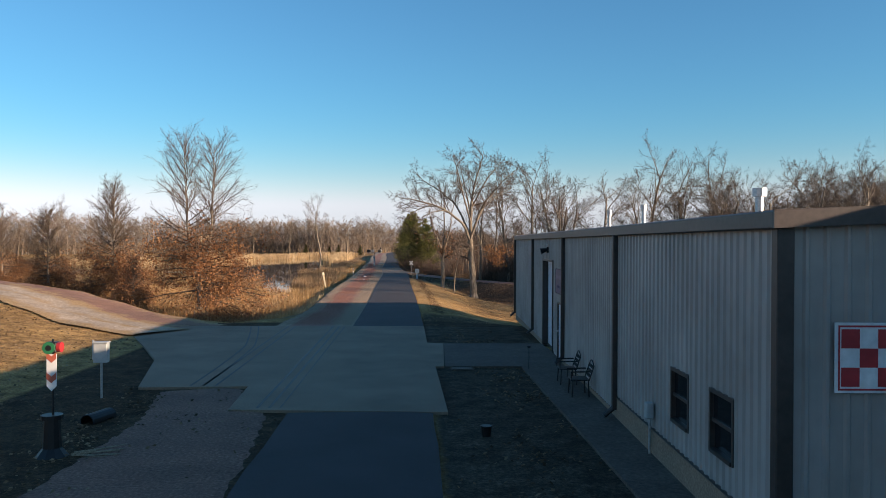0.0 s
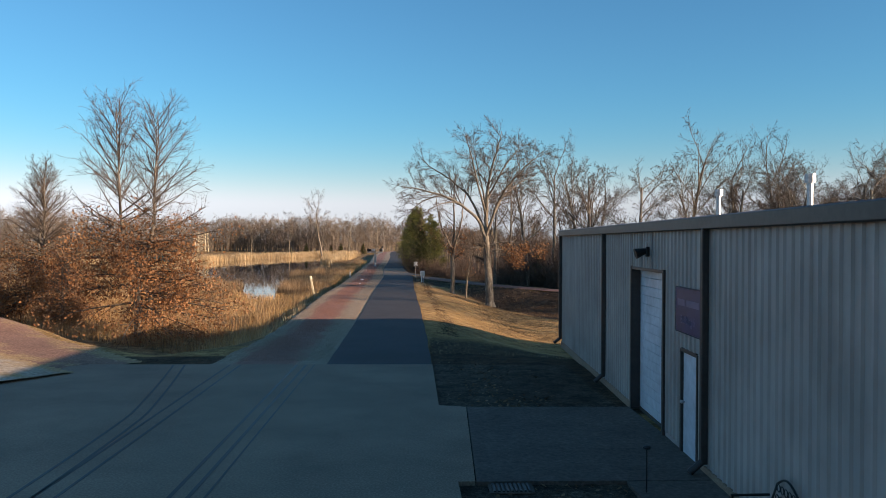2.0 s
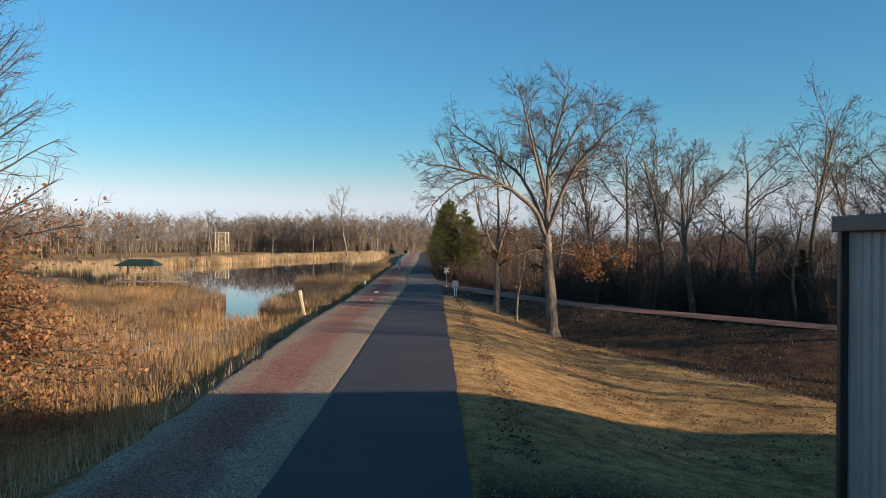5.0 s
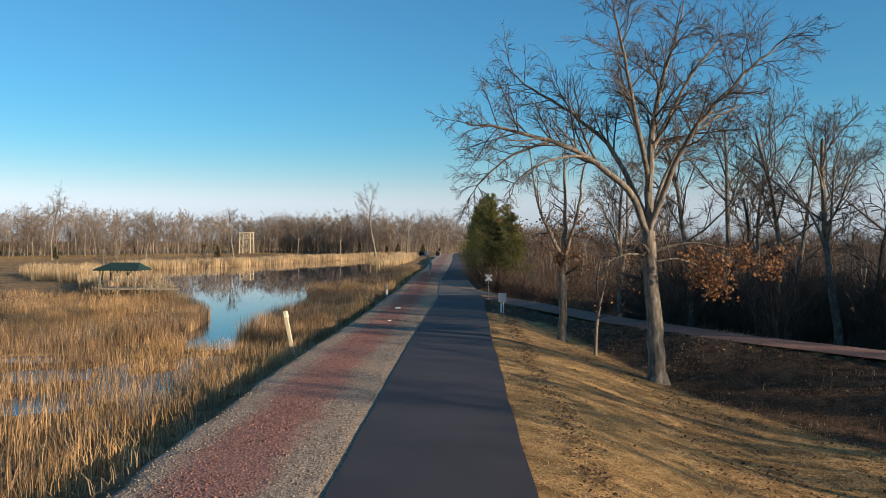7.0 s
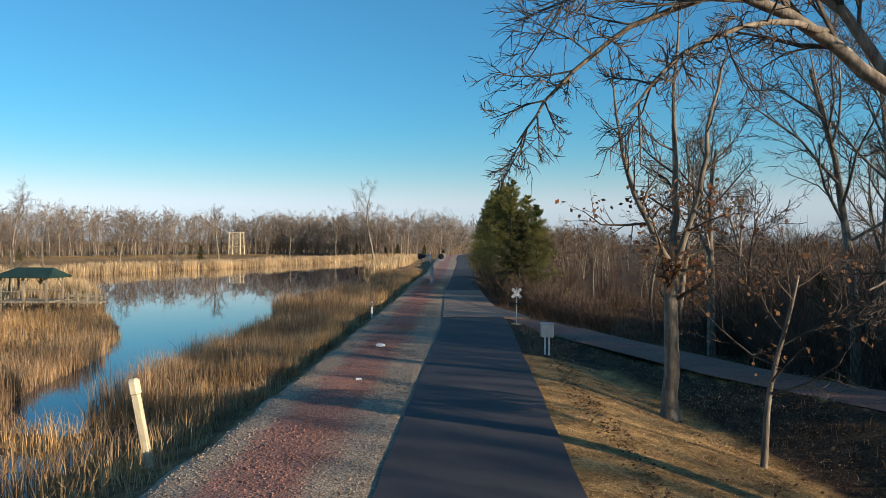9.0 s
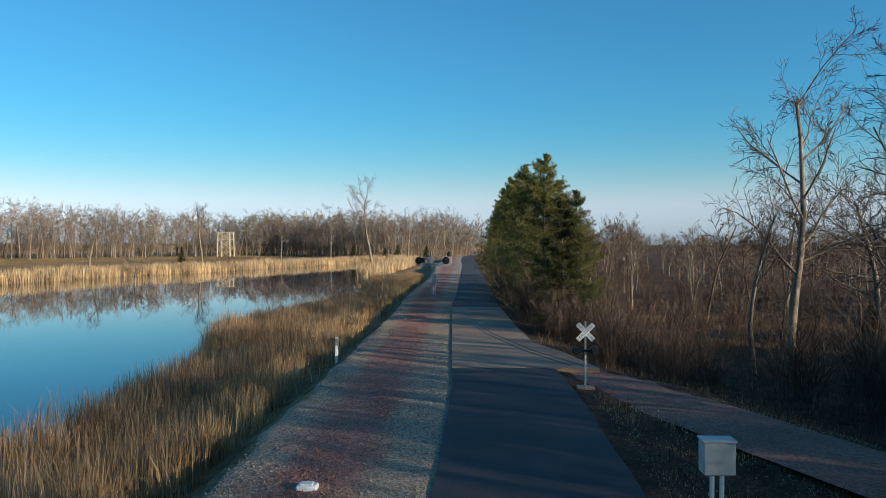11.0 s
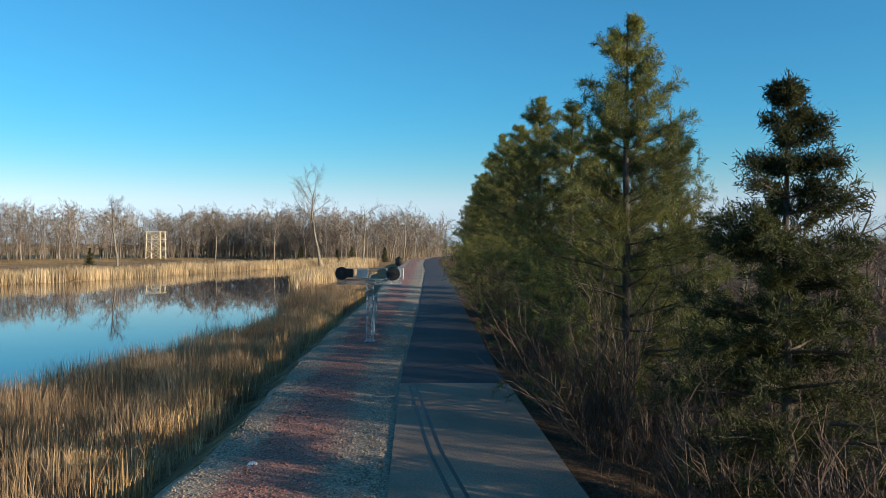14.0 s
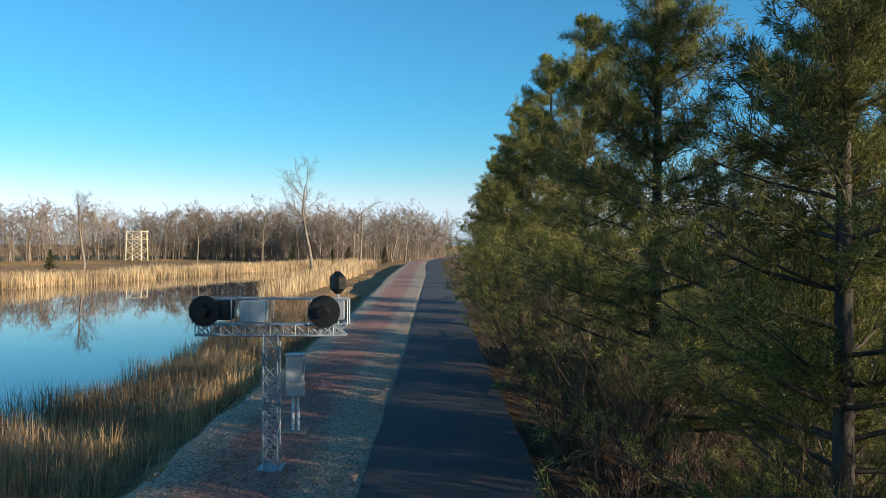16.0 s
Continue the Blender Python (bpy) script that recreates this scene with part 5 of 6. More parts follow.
RX, RZ = (WX + EX) / 2, 5.15
sec = [(WX - 0.1, 4.44), (RX, RZ), (EX + 0.1, 4.44), (EX + 0.1, 4.36), (RX, RZ - 0.08), (WX - 0.1, 4.36)]
va = [bm.verts.new((x, Y0 - 0.12, z)) for x, z in sec]
vb = [bm.verts.new((x, Y1 + 0.12, z)) for x, z in sec]
bm.faces.new(va), bm.faces.new(vb[::-1])
for k in range(6):
    bm.faces.new((va[k], va[(k + 1) % 6], vb[(k + 1) % 6], vb[k]))
part("roof", bm, ROOF, hall, "low brown metal roof")
bm = bx(WX - 0.15, WX - 0.035, Y0 - 0.14, Y1 + 0.14, 4.24, 4.47, bevel=0.02)
part("gutter", bm, BROWN_TRIM, hall, "long brown eave gutter")
for dx0, dx1, za, zb in ((WX - 0.15, RX, 4.47, RZ + 0.02), (RX, EX + 0.15, RZ + 0.02, 4.47)):
    for yy in (Y0 - 0.17, Y1 + 0.13):
        bm = bmesh.new()
        vs = [bm.verts.new(p) for p in ((dx0, yy, za), (dx1, yy, zb), (dx1, yy, zb - 0.22), (dx0, yy, za - 0.22), (dx0, yy + 0.045, za), (dx1, yy + 0.045, zb), (dx1, yy + 0.045, zb - 0.22), (dx0, yy + 0.045, za - 0.22))]
        for f in ((0, 1, 2, 3), (7, 6, 5, 4), (0, 4, 5, 1), (1, 5, 6, 2), (2, 6, 7, 3), (3, 7, 4, 0)):
            bm.faces.new([vs[i] for i in f])
        part("rake_trim", bm, BROWN_TRIM, hall)
for y in (17.55, 25.28, 33.8, Y1 - 0.08):
    bm = bx(WX - 0.16, WX - 0.045, y - 0.06, y + 0.06, 0.22, 4.26, bevel=0.012)
    rod(bm, (WX - 0.1, y, 0.28), (WX - 0.34, y - 0.02, 0.08), 0.06, 0.06, 8)
    part("downspout", bm, BROWN_TRIM, hall)
part("corner_trim", bx(WX - 0.07, WX + 0.14, Y0 - 0.07, Y0 + 0.1, 0.0, 4.3, bevel=0.01), BROWN_TRIM, hall)
# roll-up door, set back in its opening
a, b, lo, hi = OPEN[3]
gd = part("roll_up_door", bx(WX + 0.2, WX + 0.24, a - 0.02, b + 0.02, 0.02, hi + 0.05), DOOR_WHITE, hall, "white slatted roll-up door, closed")
for k in range(16):
    z = 0.05 + k * (hi - 0.05) / 16
    part("slat", bx(WX + 0.165, WX + 0.198, a + 0.005, b - 0.005, z + 0.003, z + (hi - 0.05) / 16 - 0.002, bevel=0.008), DOOR_WHITE, gd)
for y in (a, b):
    part("jamb", bx(WX - 0.06, WX + 0.16, y - 0.05, y + 0.05, 0.0, hi + 0.05), BROWN_TRIM, hall)
part("lintel", bx(WX - 0.05, WX + 0.16, a + 0.05, b - 0.05, hi - 0.03, hi + 0.04), BROWN_TRIM, hall)
# walk door
a, b, lo, hi = OPEN[2]
wd = part("door", bx(WX + 0.0, WX + 0.05, a + 0.05, b - 0.05, 0.03, hi - 0.05, bevel=0.004), DOOR_WHITE, hall, "plain white steel walk door, closed")
bm = rd((WX - 0.05, b - 0.13, 1.0), (WX, b - 0.13, 1.0), 0.018)
bmesh.ops.create_uvsphere(bm, u_segments=8, v_segments=6, radius=0.035, matrix=Matrix.Translation((WX - 0.06, b - 0.13, 1.0)))
part("door_knob", bm, GALV, wd)
for y0, y1, z0, z1 in ((a - 0.02, a + 0.05, 0, hi), (b - 0.05, b + 0.02, 0, hi), (a + 0.05, b - 0.05, hi - 0.05, hi + 0.02)):
    part("door_frame", bx(WX - 0.05, WX + 0.06, y0, y1, z0, z1), BROWN_TRIM, hall)
# windows
for a, b, lo, hi in OPEN[:2]:
    w = part("window", bx(WX - 0.06, WX + 0.08, a, a + 0.06, lo, hi), BROWN_TRIM, hall, "brown-framed sash window, dark inside")
    part("frame", bx(WX - 0.06, WX + 0.08, b - 0.06, b, lo, hi), BROWN_TRIM, w)
    part("frame", bx(WX - 0.06, WX + 0.08, a + 0.06, b - 0.06, hi - 0.06, hi), BROWN_TRIM, w)
    part("sill", bx(WX - 0.08, WX + 0.08, a + 0.06, b - 0.06, lo, lo + 0.06), BROWN_TRIM, w)
    mz = (lo + hi) / 2
    part("sash_rail", bx(WX - 0.03, WX + 0.05, a + 0.06, b - 0.06, mz - 0.025, mz + 0.025), BROWN_TRIM, w)
    part("pane", bx(WX + 0.02, WX + 0.03, a + 0.06, b - 0.06, lo + 0.06, mz - 0.025), GLASS_DARK, w)
    part("pane", bx(WX + 0.0, WX + 0.01, a + 0.06, b - 0.06, mz + 0.025, hi - 0.06), GLASS_DARK, w)
# the neighbouring building that shades the yard
wing = empty("metal_building", 0, 0, 0, "plain metal building adjoining the long hall", "building")
part("wall", bx(9.3, 36, -45, 7.7, -0.1, 5.25), SIDING, wing)
part("roof", bx(9.1, 36.2, -45.2, 7.75, 5.25, 5.4), ROOF, wing)

for x, y, r, top in ((8.43, 18.5, 0.1, 5.36), (8.9, 29.4, 0.07, 5.5), (9.0, 34.9, 0.07, 5.52)):
    base = 4.44 + (x - WX + 0.1) * (RZ - 4.44) / (RX - WX + 0.1) - 0.1
    v = empty("roof_vent", x, y, base, "galvanised flue pipe with a cap on the roof", "vent pipe", "roof vents")
    part("pipe", rd((0, 0, 0), (0, 0, top - base - 0.15), r), GALV, v)
    bm = rd((0, 0, top - base - 0.2), (0, 0, top - base), r * 1.7, r * 1.7)
    part("cap", bm, GALV, v)

# wall lamp over the roll-up door
lamp = by_hall(empty("wall_lamp", WX, 29.15, 3.8, "dark barn-style floodlight on the wall", "wall lamp"))
part("bracket", bx(-0.12, -0.045, -0.07, 0.07, -0.1, 0.12, bevel=0.01), BLACK, lamp)
bm = rd((-0.34, 0, -0.04), (-0.1, 0, 0.03), 0.12, 0.06, 12)
part("shade", bm, BLACK, lamp)
part("arm", rd((-0.1, 0, 0.05), (-0.1, 0, 0.24), 0.025), GALV, lamp)

# name board over the walk door
board = by_hall(empty("name_board", WX - 0.05, 26.22, 2.75, "dark blue board with faded script lettering", "sign"))
part("panel", bx(-0.04, -0.002, -0.74, 0.74, -0.41, 0.41, bevel=0.006), SIGN_BLUE, board)
SCRIPT = plain("faded_script", (0.16, 0.15, 0.24), 0.5)
RIM = plain("board_rim", (0.02, 0.02, 0.05), 0.5)
for y0, y1, z0, z1 in ((-0.75, 0.75, 0.41, 0.43), (-0.75, 0.75, -0.43, -0.41), (-0.75, -0.74, -0.41, 0.41), (0.74, 0.75, -0.41, 0.41)):
    part("rim", bx(-0.046, -0.002, y0, y1, z0, z1), RIM, board)


def lettering(text, size, mat, parent, m, name="lettering", depth=0.002):
    cu = bpy.data.curves.new(name, "FONT")
    cu.body, cu.size, cu.extrude = text, size, depth
    cu.align_x, cu.align_y = "CENTER", "CENTER"
    tmp = new(name, cu)
    me = bpy.data.meshes.new_from_object(tmp.evaluated_get(bpy.context.evaluated_depsgraph_get()))
    bpy.data.objects.remove(tmp)
    me.materials.clear()
    me.materials.append(mat)
    ob = new(name, me)
    ob.parent = parent
    ob.matrix_basis = m
    return ob


FACE_LEFT = Matrix(((0, 0, -1, -0.044), (-1, 0, 0, 0), (0, 1, 0, 0), (0, 0, 0, 1)))
for y0, y1 in ((0.62, 0.18), (0.08, -0.62)):
    part("writing_bar", bx(-0.044, -0.041, y1, y0, 0.08, 0.2), SCRIPT, board)
lettering("Building 5", 0.22, SCRIPT, board, Matrix.Translation((0, 0, -0.18)) @ FACE_LEFT)

# red and white check sign on the end wall
sign = by_hall(empty("check_sign", 6.18, Y0 - 0.05, 2.695, "white board with red checker squares on the end wall", "sign"))
sign.scale = (0.91, 0.91, 0.91)
part("panel", bx(-0.56, 0.56, -0.03, 0.0, -0.46, 0.46, bevel=0.006), WHITE, sign)
for x0, x1, z0, z1 in ((-0.52, 0.52, 0.4, 0.425), (-0.52, 0.52, -0.425, -0.4), (-0.52, -0.497, -0.4, 0.4), (0.497, 0.52, -0.4, 0.4)):
    part("border", bx(x0, x1, -0.034, -0.028, z0, z1), RED_PAINT, sign)
for i in range(4):
    for j in range(3):
        if (i + j) % 2 == 0:
            x, z = -0.48 + i * 0.24, 0.375 - (j + 1) * 0.25
            part("square", bx(x, x + 0.24, -0.034, -0.028, z, z + 0.25), RED_PAINT, sign)

# meter box and conduit
meter = by_hall(empty("meter_box", WX - 0.05, 14.5, 0, "grey utility box with a conduit down the wall", "utility box"))
part("box", bx(-0.14, -0.0, -0.09, 0.09, 0.72, 1.02, bevel=0.015), GREY_BOX, meter)
part("conduit", rd((-0.06, 0, 0.03), (-0.06, 0, 0.74), 0.022), GALV, meter)


# benches
def bench(x, y, turn):
    e = empty("bench", x, y, 0.033, "black iron armchair bench with scrollwork back on the walkway", "bench", "iron benches by the wall", turn)
    for sx_ in (-0.3, 0.3):
        for sy_ in (-0.22, 0.22):
            part("leg", rd((sx_, sy_, 0), (sx_ * 0.93, sy_ * 0.9, 0.43), 0.018), BLACK, e)
        bm = rd((sx_, -0.24, 0.43), (sx_, -0.24, 0.64), 0.015)
        rod(bm, (sx_, -0.26, 0.65), (sx_, 0.24, 0.66), 0.018)
        part("armrest", bm, BLACK, e)
    part("seat", bx(-0.3, 0.3, -0.24, 0.24, 0.42, 0.45, bevel=0.01), BLACK, e)
    bm = bmesh.new()
    arc = [(-0.3 + 0.6 * k / 10, 0.24 + 0.1, 0.8 + 0.12 * math.sin(math.pi * k / 10)) for k in range(11)]
    for p, q in zip(arc, arc[1:]):
        rod(bm, p, q, 0.016, None, 6)
    rod(bm, (-0.3, 0.22, 0.44), arc[0], 0.016, None, 6), rod(bm, (0.3, 0.22, 0.44), arc[-1], 0.016, None, 6)
    part("backrest", bm, BLACK, e)
    bm = bmesh.new()
    for r_ in range(3):
        for c_ in range(5):
            cx_, cz_ = -0.22 + 0.11 * c_ + (0.03 if r_ % 2 else 0), 0.53 + 0.12 * r_
            ring = [(cx_ + 0.05 * math.cos(t), 0.24 + (cz_ - 0.44) * 0.25, cz_ + 0.05 * math.sin(t)) for t in np.linspace(0, 2 * math.pi, 9)]
            for p, q in zip(ring, ring[1:]):
                rod(bm, p, q, 0.008, None, 4)
    part("scrollwork", bm, BLACK, e)
    return e


bench(4.42, 20.2, -92.4)
bench(4.46, 21.95, -92.4)

# drain grate in the gravel
grate = empty("drain_grate", 1.66, 24.78, -0.02, "dark iron drain grate set in the gravel", "drain")
part("frame", bx(-0.36, 0.36, -0.24, 0.24, 0.0, 0.02), OLD_CONCRETE, grate)
for k in range(9):
    part("bar", bx(-0.3 + k * 0.07, -0.26 + k * 0.07, -0.2, 0.2, 0.021, 0.04), BLACK, grate)
stake = empty("garden_stake", 3.75, 24.4, -0.03, "thin iron stake with a small round top", "stake")
part("rod", rd((0, 0, 0), (0, 0, 0.75), 0.012), BLACK, stake)
bm = bmesh.new()
bmesh.ops.create_uvsphere(bm, u_segments=10, v_segments=6, radius=0.07, matrix=Matrix.Translation((0, 0, 0.77)) @ Matrix.Diagonal((1, 1, 0.5, 1)))
part("finial", bm, BLACK, stake)
bucket = empty("bucket", 1.6, 16.2, -0.03, "small black bucket standing on the gravel", "bucket")
part("body", rd((0, 0, 0), (0, 0, 0.2), 0.09, 0.12, 12), BLACK, bucket)
part("rim", rd((0, 0, 0.2), (0, 0, 0.22), 0.13, 0.13, 12), BLACK, bucket)

# switch signal on a black stump
sig = empty("switch_signal", -6.72, 14.9, -0.03, "red and green switch lamp with arrow board on black stand", "railway signal")
bm = rd((0, 0, 0), (0, 0, 0.16), 0.3, 0.17, 10)
rod(bm, (0, 0, 0.14), (0, 0, 0.74), 0.17, 0.14, 10)
rod(bm, (0, 0, 0.7), (0, 0, 0.78), 0.2, 0.2, 10)
part("stand", bm, BLACK, sig)
part("mast", rd((0.02, 0, 0.6), (0.02, 0, 2.2), 0.022), BLACK, sig)
bd = part("arrow_board", bx(-0.08, 0.1, -0.045, -0.025, 1.32, 1.92), WHITE, sig)
bm = bmesh.new()
tip = [bm.verts.new((x, y, z)) for y in (-0.045, -0.025) for x, z in ((-0.08, 1.32), (0.1, 1.32), (0.01, 1.23))]
bm.faces.new(tip[:3]), bm.faces.new(tip[3:])
for a_ in range(3):
    bm.faces.new((tip[a_], tip[(a_ + 1) % 3], tip[3 + (a_ + 1) % 3], tip[3 + a_]))
part("board_tip", bm, WHITE, bd)
for z in (1.38, 1.76):
    bm = bmesh.new()
    pts = [(-0.08, z + 0.08), (0.01, z), (0.1, z + 0.08), (0.1, z + 0.2), (0.01, z + 0.12), (-0.08, z + 0.2)]
    fr = [bm.verts.new((x, -0.051, zz)) for x, zz in pts]
    bk = [bm.verts.new((x, -0.046, zz)) for x, zz in pts]
    for q4 in ((0, 1, 4, 5), (1, 2, 3, 4)):
        bm.faces.new([fr[k_] for k_ in q4]), bm.faces.new([bk[k_] for k_ in q4[::-1]])
    for k_ in range(6):
        bm.faces.new((fr[k_], fr[(k_ + 1) % 6], bk[(k_ + 1) % 6], bk[k_]))
    part("chevron", bm, CHEVRON, bd)
hd = part("lamp_housing", bx(-0.09, 0.11, -0.09, 0.09, 1.95, 2.15, bevel=0.02), BLACK, sig)
part("green_lens", rd((0.0, -0.09, 2.05), (0.0, -0.15, 2.05), 0.1, 0.115, 14), GREEN_PAINT, hd)
part("lens_eye", rd((0.0, -0.15, 2.05), (0.0, -0.156, 2.05), 0.055, 0.055, 12), BLACK, hd)
part("red_lens", rd((0.11, 0, 2.05), (0.18, 0, 2.05), 0.09, 0.1, 14), RED_PAINT, hd)

cab = empty("control_box", -7.95, 20.4, -0.03, "pale metal control box on a steel post", "control box")
part("post", rd((0, 0, 0), (0, 0, 0.95), 0.035), GALV, cab)
part("housing", bx(-0.17, 0.17, -0.11, 0.11, 0.92, 1.42, bevel=0.015), GREY_BOX, cab)
part("lid", bx(-0.19, 0.19, -0.13, 0.13, 1.42, 1.46, bevel=0.01), GREY_BOX, cab)
part("conduit", rd((-0.21, 0, 1.0), (-0.21, 0, 1.5), 0.03), GALV, cab)

pipe = empty("culvert_pipe", -6.9, 18.2, -0.1, "open end of a dark corrugated culvert pipe", "pipe", turn=75)
bm = bmesh.new()
ring = [(0.17 * math.cos(t), 0.17 * math.sin(t)) for t in np.linspace(0, 2 * math.pi, 17)[:-1]]
vo = [[bm.verts.new((l, x * s, z * s + 0.12)) for x, z in ring] for l, s in ((0, 1.0), (-0.8, 1.0), (-0.8, 0.9), (0, 0.9))]
for i_ in range(4):
    for j in range(16):
        bm.faces.new((vo[i_][j], vo[i_][(j + 1) % 16], vo[(i_ + 1) % 4][(j + 1) % 16], vo[(i_ + 1) % 4][j]))
part("shell", bm, BLACK, pipe)
for k in range(9):
    s_ = empty("stick", -6.0 + 0.09 * (k % 3), 14.75 + 0.05 * k, -0.0 + 0.02 * (k // 3), "bare grey fallen stick on the gravel", "stick", "pile of sticks", -15 + k * 7)
    part("wood", rd((-0.35, 0, 0.0), (0.4, 0.03 * (k % 2), 0.02), 0.014, 0.008, 6), WOOD, s_)

# ---------------------------------------------------------------- along the path
post = empty("wooden_post", -8.4, 78.45, float(land(-8.4, 78.45)) - 0.1, "pale weathered wooden post leaning over the bank", "post")
pz = -post.location.z
bm = bmesh.new()
box(bm, -0.075, 0.075, -0.075, 0.075, 0, pz + 0.72, bevel=0.012)
ob = part("shaft", bm, PALE_WOOD, post)
bm = box(bmesh.new(), -0.11, 0.11, -0.1, 0.1, pz + 0.7, pz + 1.06, bevel=0.05)
part("head", bm, PALE_WOOD, post, "swollen chamfered post head")
post.rotation_euler = (0, radians(-11), 0)
mk = empty("marker_post", -7.8, 106.7, float(land(-7.8, 106.7)) - 0.05, "slim white marker post by the gravel", "marker post")
mz = 0.5 - mk.location.z
part("post", bx(-0.05, 0.05, -0.03, 0.03, 0, mz, bevel=0.006), WHITE, mk)
part("number_plate", bx(-0.055, 0.055, -0.036, -0.031, mz - 0.3, mz - 0.06), plain("plate_dark", (0.25, 0.25, 0.25), 0.5), mk)
for x, y, s in ((-5.3, 91.3, 0.16), (-5.0, 84.3, 0.09), (-6.5, 118.0, 0.08)):
    e = empty("utility_lid", x, y, 0.01, "small white block lying on the gravel bed", "block", "white blocks")
    part("body", bx(-s, s, -s * 0.7, s * 0.7, 0, s * 0.6, bevel=0.02), WHITE, e)
    part("cap", bx(-s * 0.7, s * 0.6, -s * 0.5, s * 0.5, s * 0.6, s * 0.75, bevel=0.01), WHITE, e)

ped = empty("pedestal_box", 0.8, 91.0, float(land(0.8, 91.0)) - 0.02, "grey instrument box on two white legs by the path", "control box")
hz = 0.95 - ped.location.z
for x in (-0.07, 0.07):
    part("leg", rd((x, 0, 0), (x, 0, hz - 0.45), 0.035), WHITE, ped)
part("housing", bx(-0.23, 0.23, -0.15, 0.15, hz - 0.48, hz, bevel=0.02), GREY_BOX, ped)
part("lid", bx(-0.25, 0.25, -0.17, 0.17, hz, hz + 0.03, bevel=0.01), GREY_BOX, ped)

cross = empty("crossing_sign", 0.12, 100.55, float(land(0.12, 100.55)) - 0.02, "white railroad crossbuck with two dark warning lamps", "crossing sign")
cz = 1.44 - cross.location.z
part("base", bx(-0.24, 0.24, -0.17, 0.17, 0, 0.1, bevel=0.03), WOOD, cross)
part("pole", rd((0, 0, 0.1), (0, 0, cz + 0.28), 0.028, None, 10), GALV, cross)
INK = plain("sign_ink", (0.03, 0.035, 0.06), 0.5)
for ang, words in ((45, ("CROSSING",)), (-45, ("RAIL", "ROAD"))):
    yy = -0.05 if ang > 0 else -0.04
    m = Matrix.Translation((0, yy, cz)) @ Matrix.Rotation(radians(-ang), 4, "Y")
    bm = bx(-0.3, 0.3, -0.005, 0.005, -0.065, 0.065)
    bm.transform(m)
    bl = part("crossbuck_blade", bm, WHITE, cross)
    for w_, xo in zip(words, (0,) if len(words) == 1 else (-0.185, 0.185)):
        lettering(w_, 0.097, INK, bl, m @ Matrix.Translation((xo, -0.0065, 0)) @ pose(0, 0, 0, 90, 0, 0), depth=0.001)
part("crossarm", bx(-0.36, 0.36, -0.03, 0.03, cz - 0.53, cz - 0.47), BLACK, cross)
for x in (-0.24, 0.24):
    l = part("warning_lamp", rd((x, -0.07, cz - 0.5), (x, 0.02, cz - 0.5), 0.12, 0.12, 16), BLACK, cross)
    part("hood", rd((x, -0.2, cz - 0.48), (x, -0.07, cz - 0.48), 0.075, 0.08, 12), BLACK, l)

# signal bridge on a lattice mast
mast = empty("signal_mast", -6.2, 134.5, 0.02, "grey lattice signal mast with black target heads", "railway signal")


def lattice(bm, a, b, w, depth_axis, n):
    a, b = Vector(a), Vector(b)
    d = (b - a).normalized()
    s = d.cross(Vector(depth_axis)).normalized() * w
    t = Vector(depth_axis) * w
    cs = [s + t, s - t, -s - t, -s + t]
    for c in cs:
        rod(bm, a + c, b + c, 0.016, None, 4)
    for k in range(n):
        p, q = a.lerp(b, k / n), a.lerp(b, (k + 1) / n)
        for i_ in range(4):
            c0, c1 = cs[i_], cs[(i_ + 1) % 4]
            rod(bm, p + c0, q + c1, 0.009, None, 4), rod(bm, p + c1, q + c0, 0.009, None, 4)
            rod(bm, p + c0, p + c1, 0.009, None, 4)
    return bm


MAST = plain("mast_grey", (0.3, 0.34, 0.38), 0.5, 0.3, 0.25, 12)
part("foot_plate", bx(-0.2, 0.2, -0.2, 0.2, -0.02, 0.04), MAST, mast)
part("column", lattice(bmesh.new(), (0, 0, 0.04), (0, 0, 2.2), 0.115, (0, 1, 0), 9), MAST, mast)
part("beam", lattice(bmesh.new(), (-1.22, 0, 2.27), (1.22, 0, 2.27), 0.09, (0, 1, 0), 12), MAST, mast)
part("deck", bx(-1.2, 1.2, -0.1, 0.1, 2.36, 2.375), MAST, mast)
bm = bmesh.new()
for yy in (-0.13, 0.13):
    rod(bm, (-1.25, yy, 2.78), (1.25, yy, 2.78), 0.013, None, 6)
    for x in (-1.25, -0.62, 0, 0.62, 1.25):
        rod(bm, (x, yy, 2.36), (x, yy, 2.78), 0.011, None, 6)
part("handrail", bm, MAST, mast)
for x, z, r in ((-1.05, 2.58, 0.25), (0.88, 2.58, 0.26)):
    h = part("signal_head", rd((x, -0.17, z), (x, -0.14, z), r, r, 20), BLACK, mast)
    part("lens_hood", rd((x, -0.36, z), (x, -0.17, z), 0.09, 0.1, 12), BLACK, h)
    part("lamp_case", bx(x + 0.12, x + 0.42 if x < 0 else x + 0.3, -0.1, 0.12, z - 0.15, z + 0.17, bevel=0.02), BLACK if x < 0 else MAST, h)
h = part("signal_head", bx(0.95, 1.2, -0.1, 0.12, 2.85, 3.22, bevel=0.09), BLACK, mast)
part("bracket", rd((1.08, 0, 2.36), (1.08, 0, 2.88), 0.02), MAST, mast)
part("relay_case", bx(-0.5, -0.08, -0.1, 0.12, 2.4, 2.74, bevel=0.01), GREY_BOX, mast)
rel = empty("relay_box", -6.32, 137.0, 0.02, "pale relay box on two white pipes", "control box")
part("pad", bx(-0.22, 0.22, -0.2, 0.2, 0, 0.04), WOOD, rel)
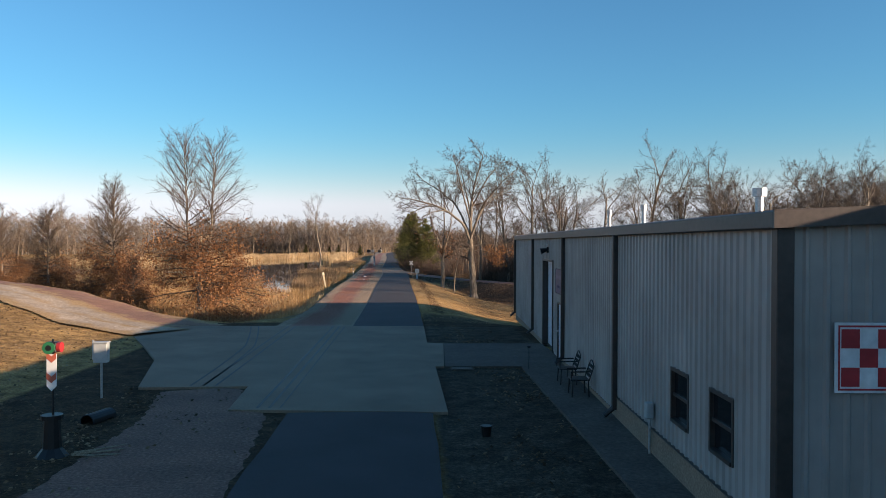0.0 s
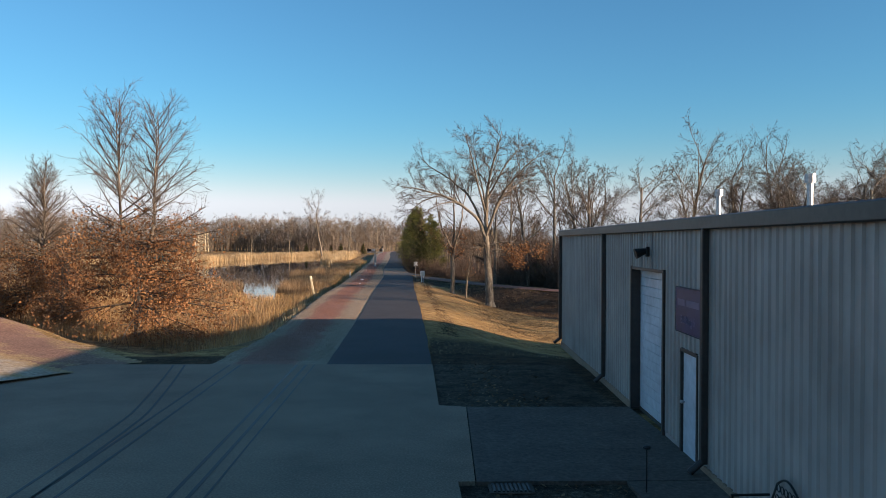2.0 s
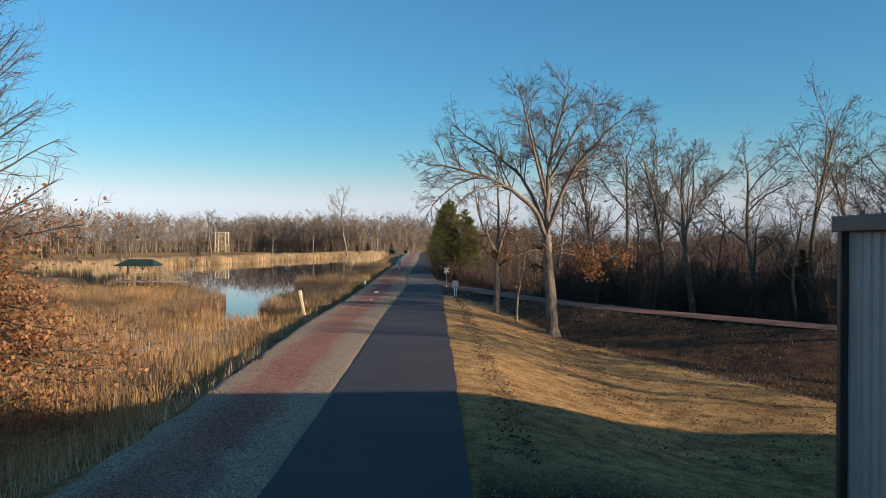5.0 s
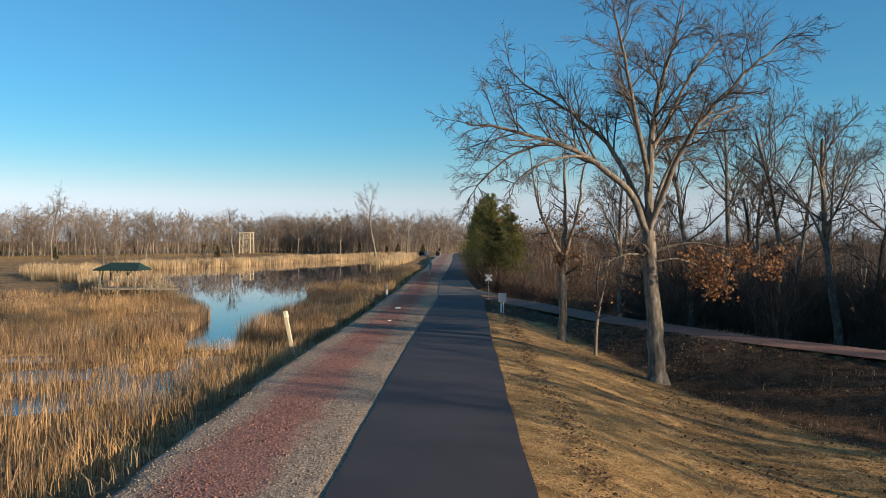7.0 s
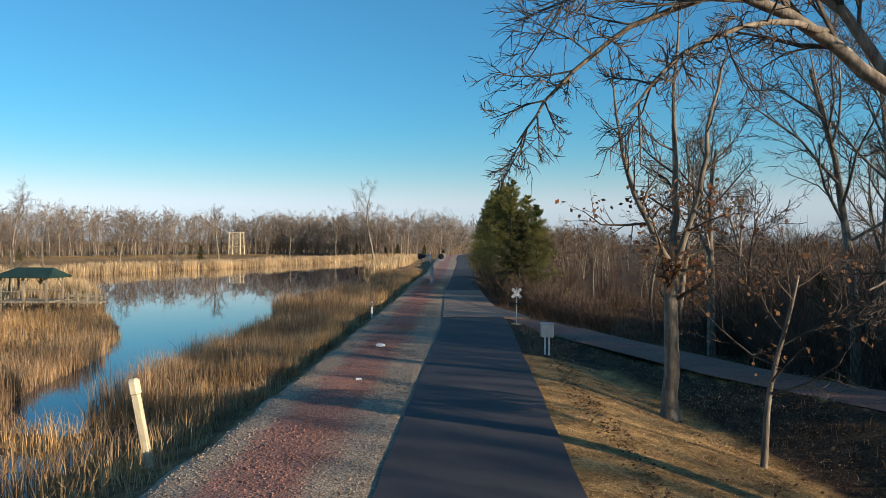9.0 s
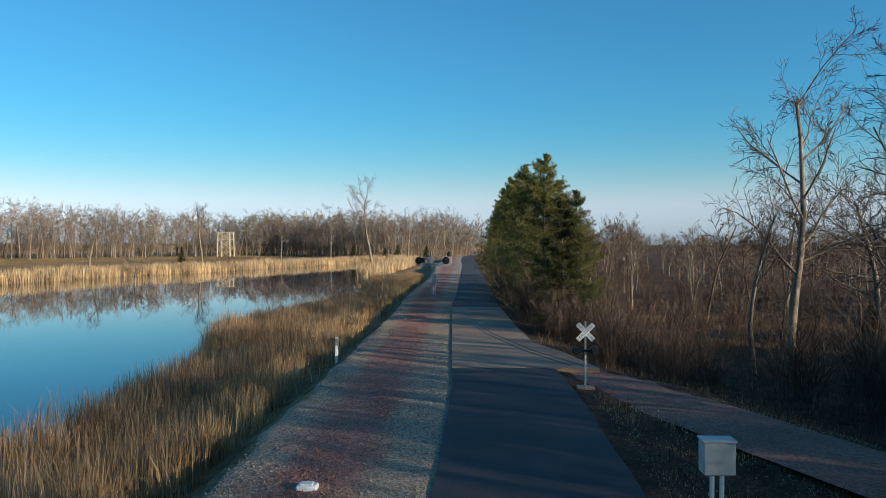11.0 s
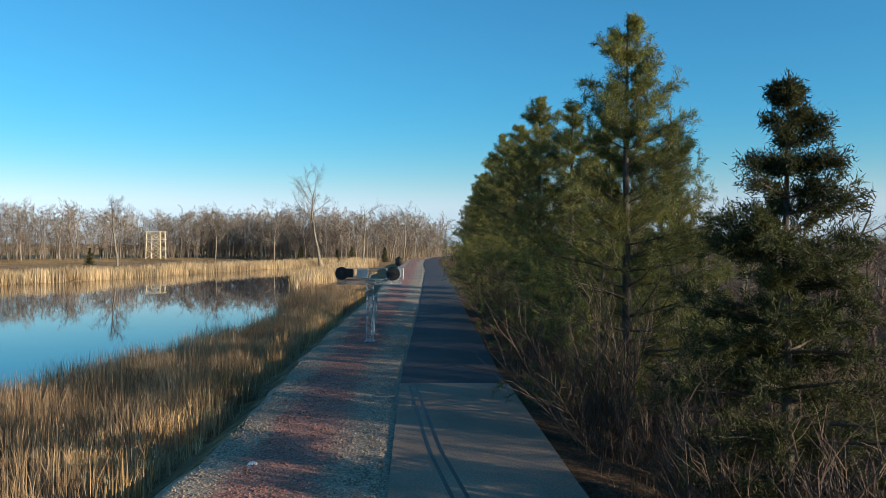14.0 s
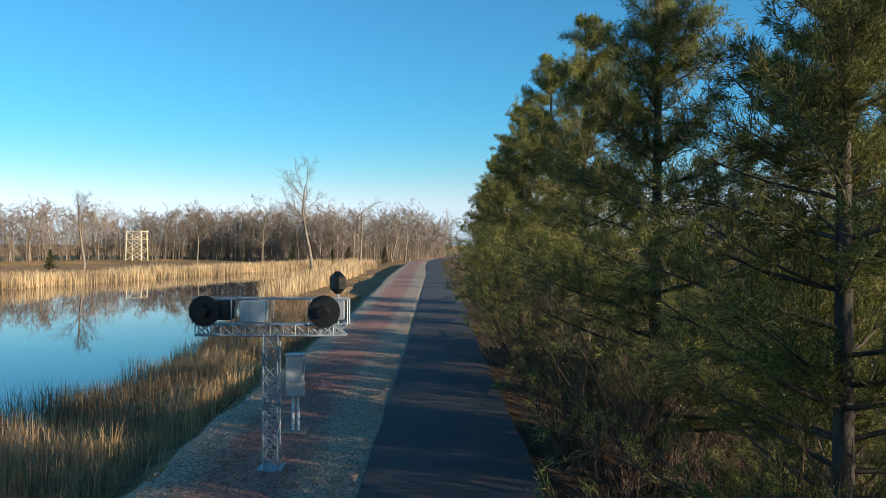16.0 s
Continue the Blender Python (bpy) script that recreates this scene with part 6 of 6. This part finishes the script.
for x in (-0.04, 0.06):
    part("pipe", rd((x, 0, 0.04), (x, 0, 0.72), 0.03), WHITE, rel)
part("housing", bx(-0.17, 0.17, -0.12, 0.12, 0.7, 1.5, bevel=0.02), GREY_BOX, rel)
part("lid", bx(-0.18, 0.18, -0.14, 0.14, 1.5, 1.53), GREY_BOX, rel)

# pavilion and dock over the pond
HX, HY = -34.1, 117.5
hut = empty("pavilion", HX, HY, WATER_Z, "open timber pavilion with a green roof over the pond", "pavilion")
hut.scale = (0.67, 0.6, 1.0)
part("deck", bx(-3.0, 3.0, -2.2, 2.2, 0.75, 0.9), WOOD, hut)
for x in (-2.5, 0, 2.5):
    for y in (-1.8, 1.8):
        part("pile", rd((x, y, -1.0), (x, y, 0.75), 0.1), WOOD, hut)
        part("post", bx(x - 0.09, x + 0.09, y - 0.09, y + 0.09, 0.9, 2.5), WOOD, hut)
        for s in (-1, 1):
            if abs(x + s * 0.5) < 2.9:
                part("brace", rd((x, y, 1.95), (x + s * 0.55, y, 2.48), 0.06, None, 4), WOOD, hut)
for y in (-1.8, 1.8):
    part("beam", bx(-2.7, 2.7, y - 0.08, y + 0.08, 2.5, 2.62), WOOD, hut)
    part("rail", bx(-2.5, 2.5, y - 0.04, y + 0.04, 1.5, 1.58), WOOD, hut)
bm = bmesh.new()
z0, z1 = 2.62, 3.25
b4 = [bm.verts.new(p) for p in ((-3.2, -2.5, z0), (3.2, -2.5, z0), (3.2, 2.5, z0), (-3.2, 2.5, z0))]
r2 = [bm.verts.new(p) for p in ((-1.6, 0, z1), (2.4, 0, z1))]
u4 = [bm.verts.new((v.co.x, v.co.y, z0 - 0.1)) for v in b4]
bm.faces.new((b4[0], b4[1], r2[1], r2[0])), bm.faces.new((b4[2], b4[3], r2[0], r2[1])), bm.faces.new((b4[1], b4[2], r2[1])), bm.faces.new((b4[3], b4[0], r2[0]))
for k in range(4):
    bm.faces.new((b4[k], u4[k], u4[(k + 1) % 4], b4[(k + 1) % 4]))
bm.faces.new(u4[::-1])
part("roof", bm, GREEN_ROOF, hut, "green metal hipped roof")
dock = empty("dock", HX + 3.4, HY + 0.6, WATER_Z, "weathered wooden dock with rails beside the pavilion", "dock")
dock.scale = (0.62, 0.62, 1.1)
part("deck", bx(-2.55, 2.6, -1.0, 1.0, 0.6, 0.72), WOOD, dock)
for x in (-2.2, -1.1, 0, 1.1, 2.2):
    for y in (-0.95, 0.95):
        part("post", bx(x - 0.06, x + 0.06, y - 0.06, y + 0.06, -1.0, 1.25), WOOD, dock)
for y in (-0.95, 0.95):
    part("rail", bx(-2.4, 2.4, y - 0.03, y + 0.03, 1.05, 1.12), WOOD, dock)
    part("rail", bx(-2.4, 2.4, y - 0.03, y + 0.03, 0.72, 0.78), WOOD, dock)

# lookout tower on the far meadow
tw = empty("lookout_tower", -82.5, 316, float(land(-82.5, 316)), "pale timber lookout tower at the edge of the woods", "tower")
for x in (-2, 2):
    for y in (-2, 2):
        part("leg", rd((x, y, 0), (x * 0.9, y * 0.9, 7.6), 0.16, None, 6), PALE_WOOD, tw)
for z in (2.6, 5.2, 7.3):
    part("platform", bx(-2.2, 2.2, -2.2, 2.2, z, z + 0.15), PALE_WOOD, tw)
for y in (-2, 2):
    for z0, z1 in ((0.2, 2.6), (2.7, 5.2), (5.3, 7.3)):
        part("brace", rd((-2, y, z0), (2, y, z1), 0.08, None, 4), PALE_WOOD, tw)
        part("brace", rd((2, y, z0), (-2, y, z1), 0.08, None, 4), PALE_WOOD, tw)
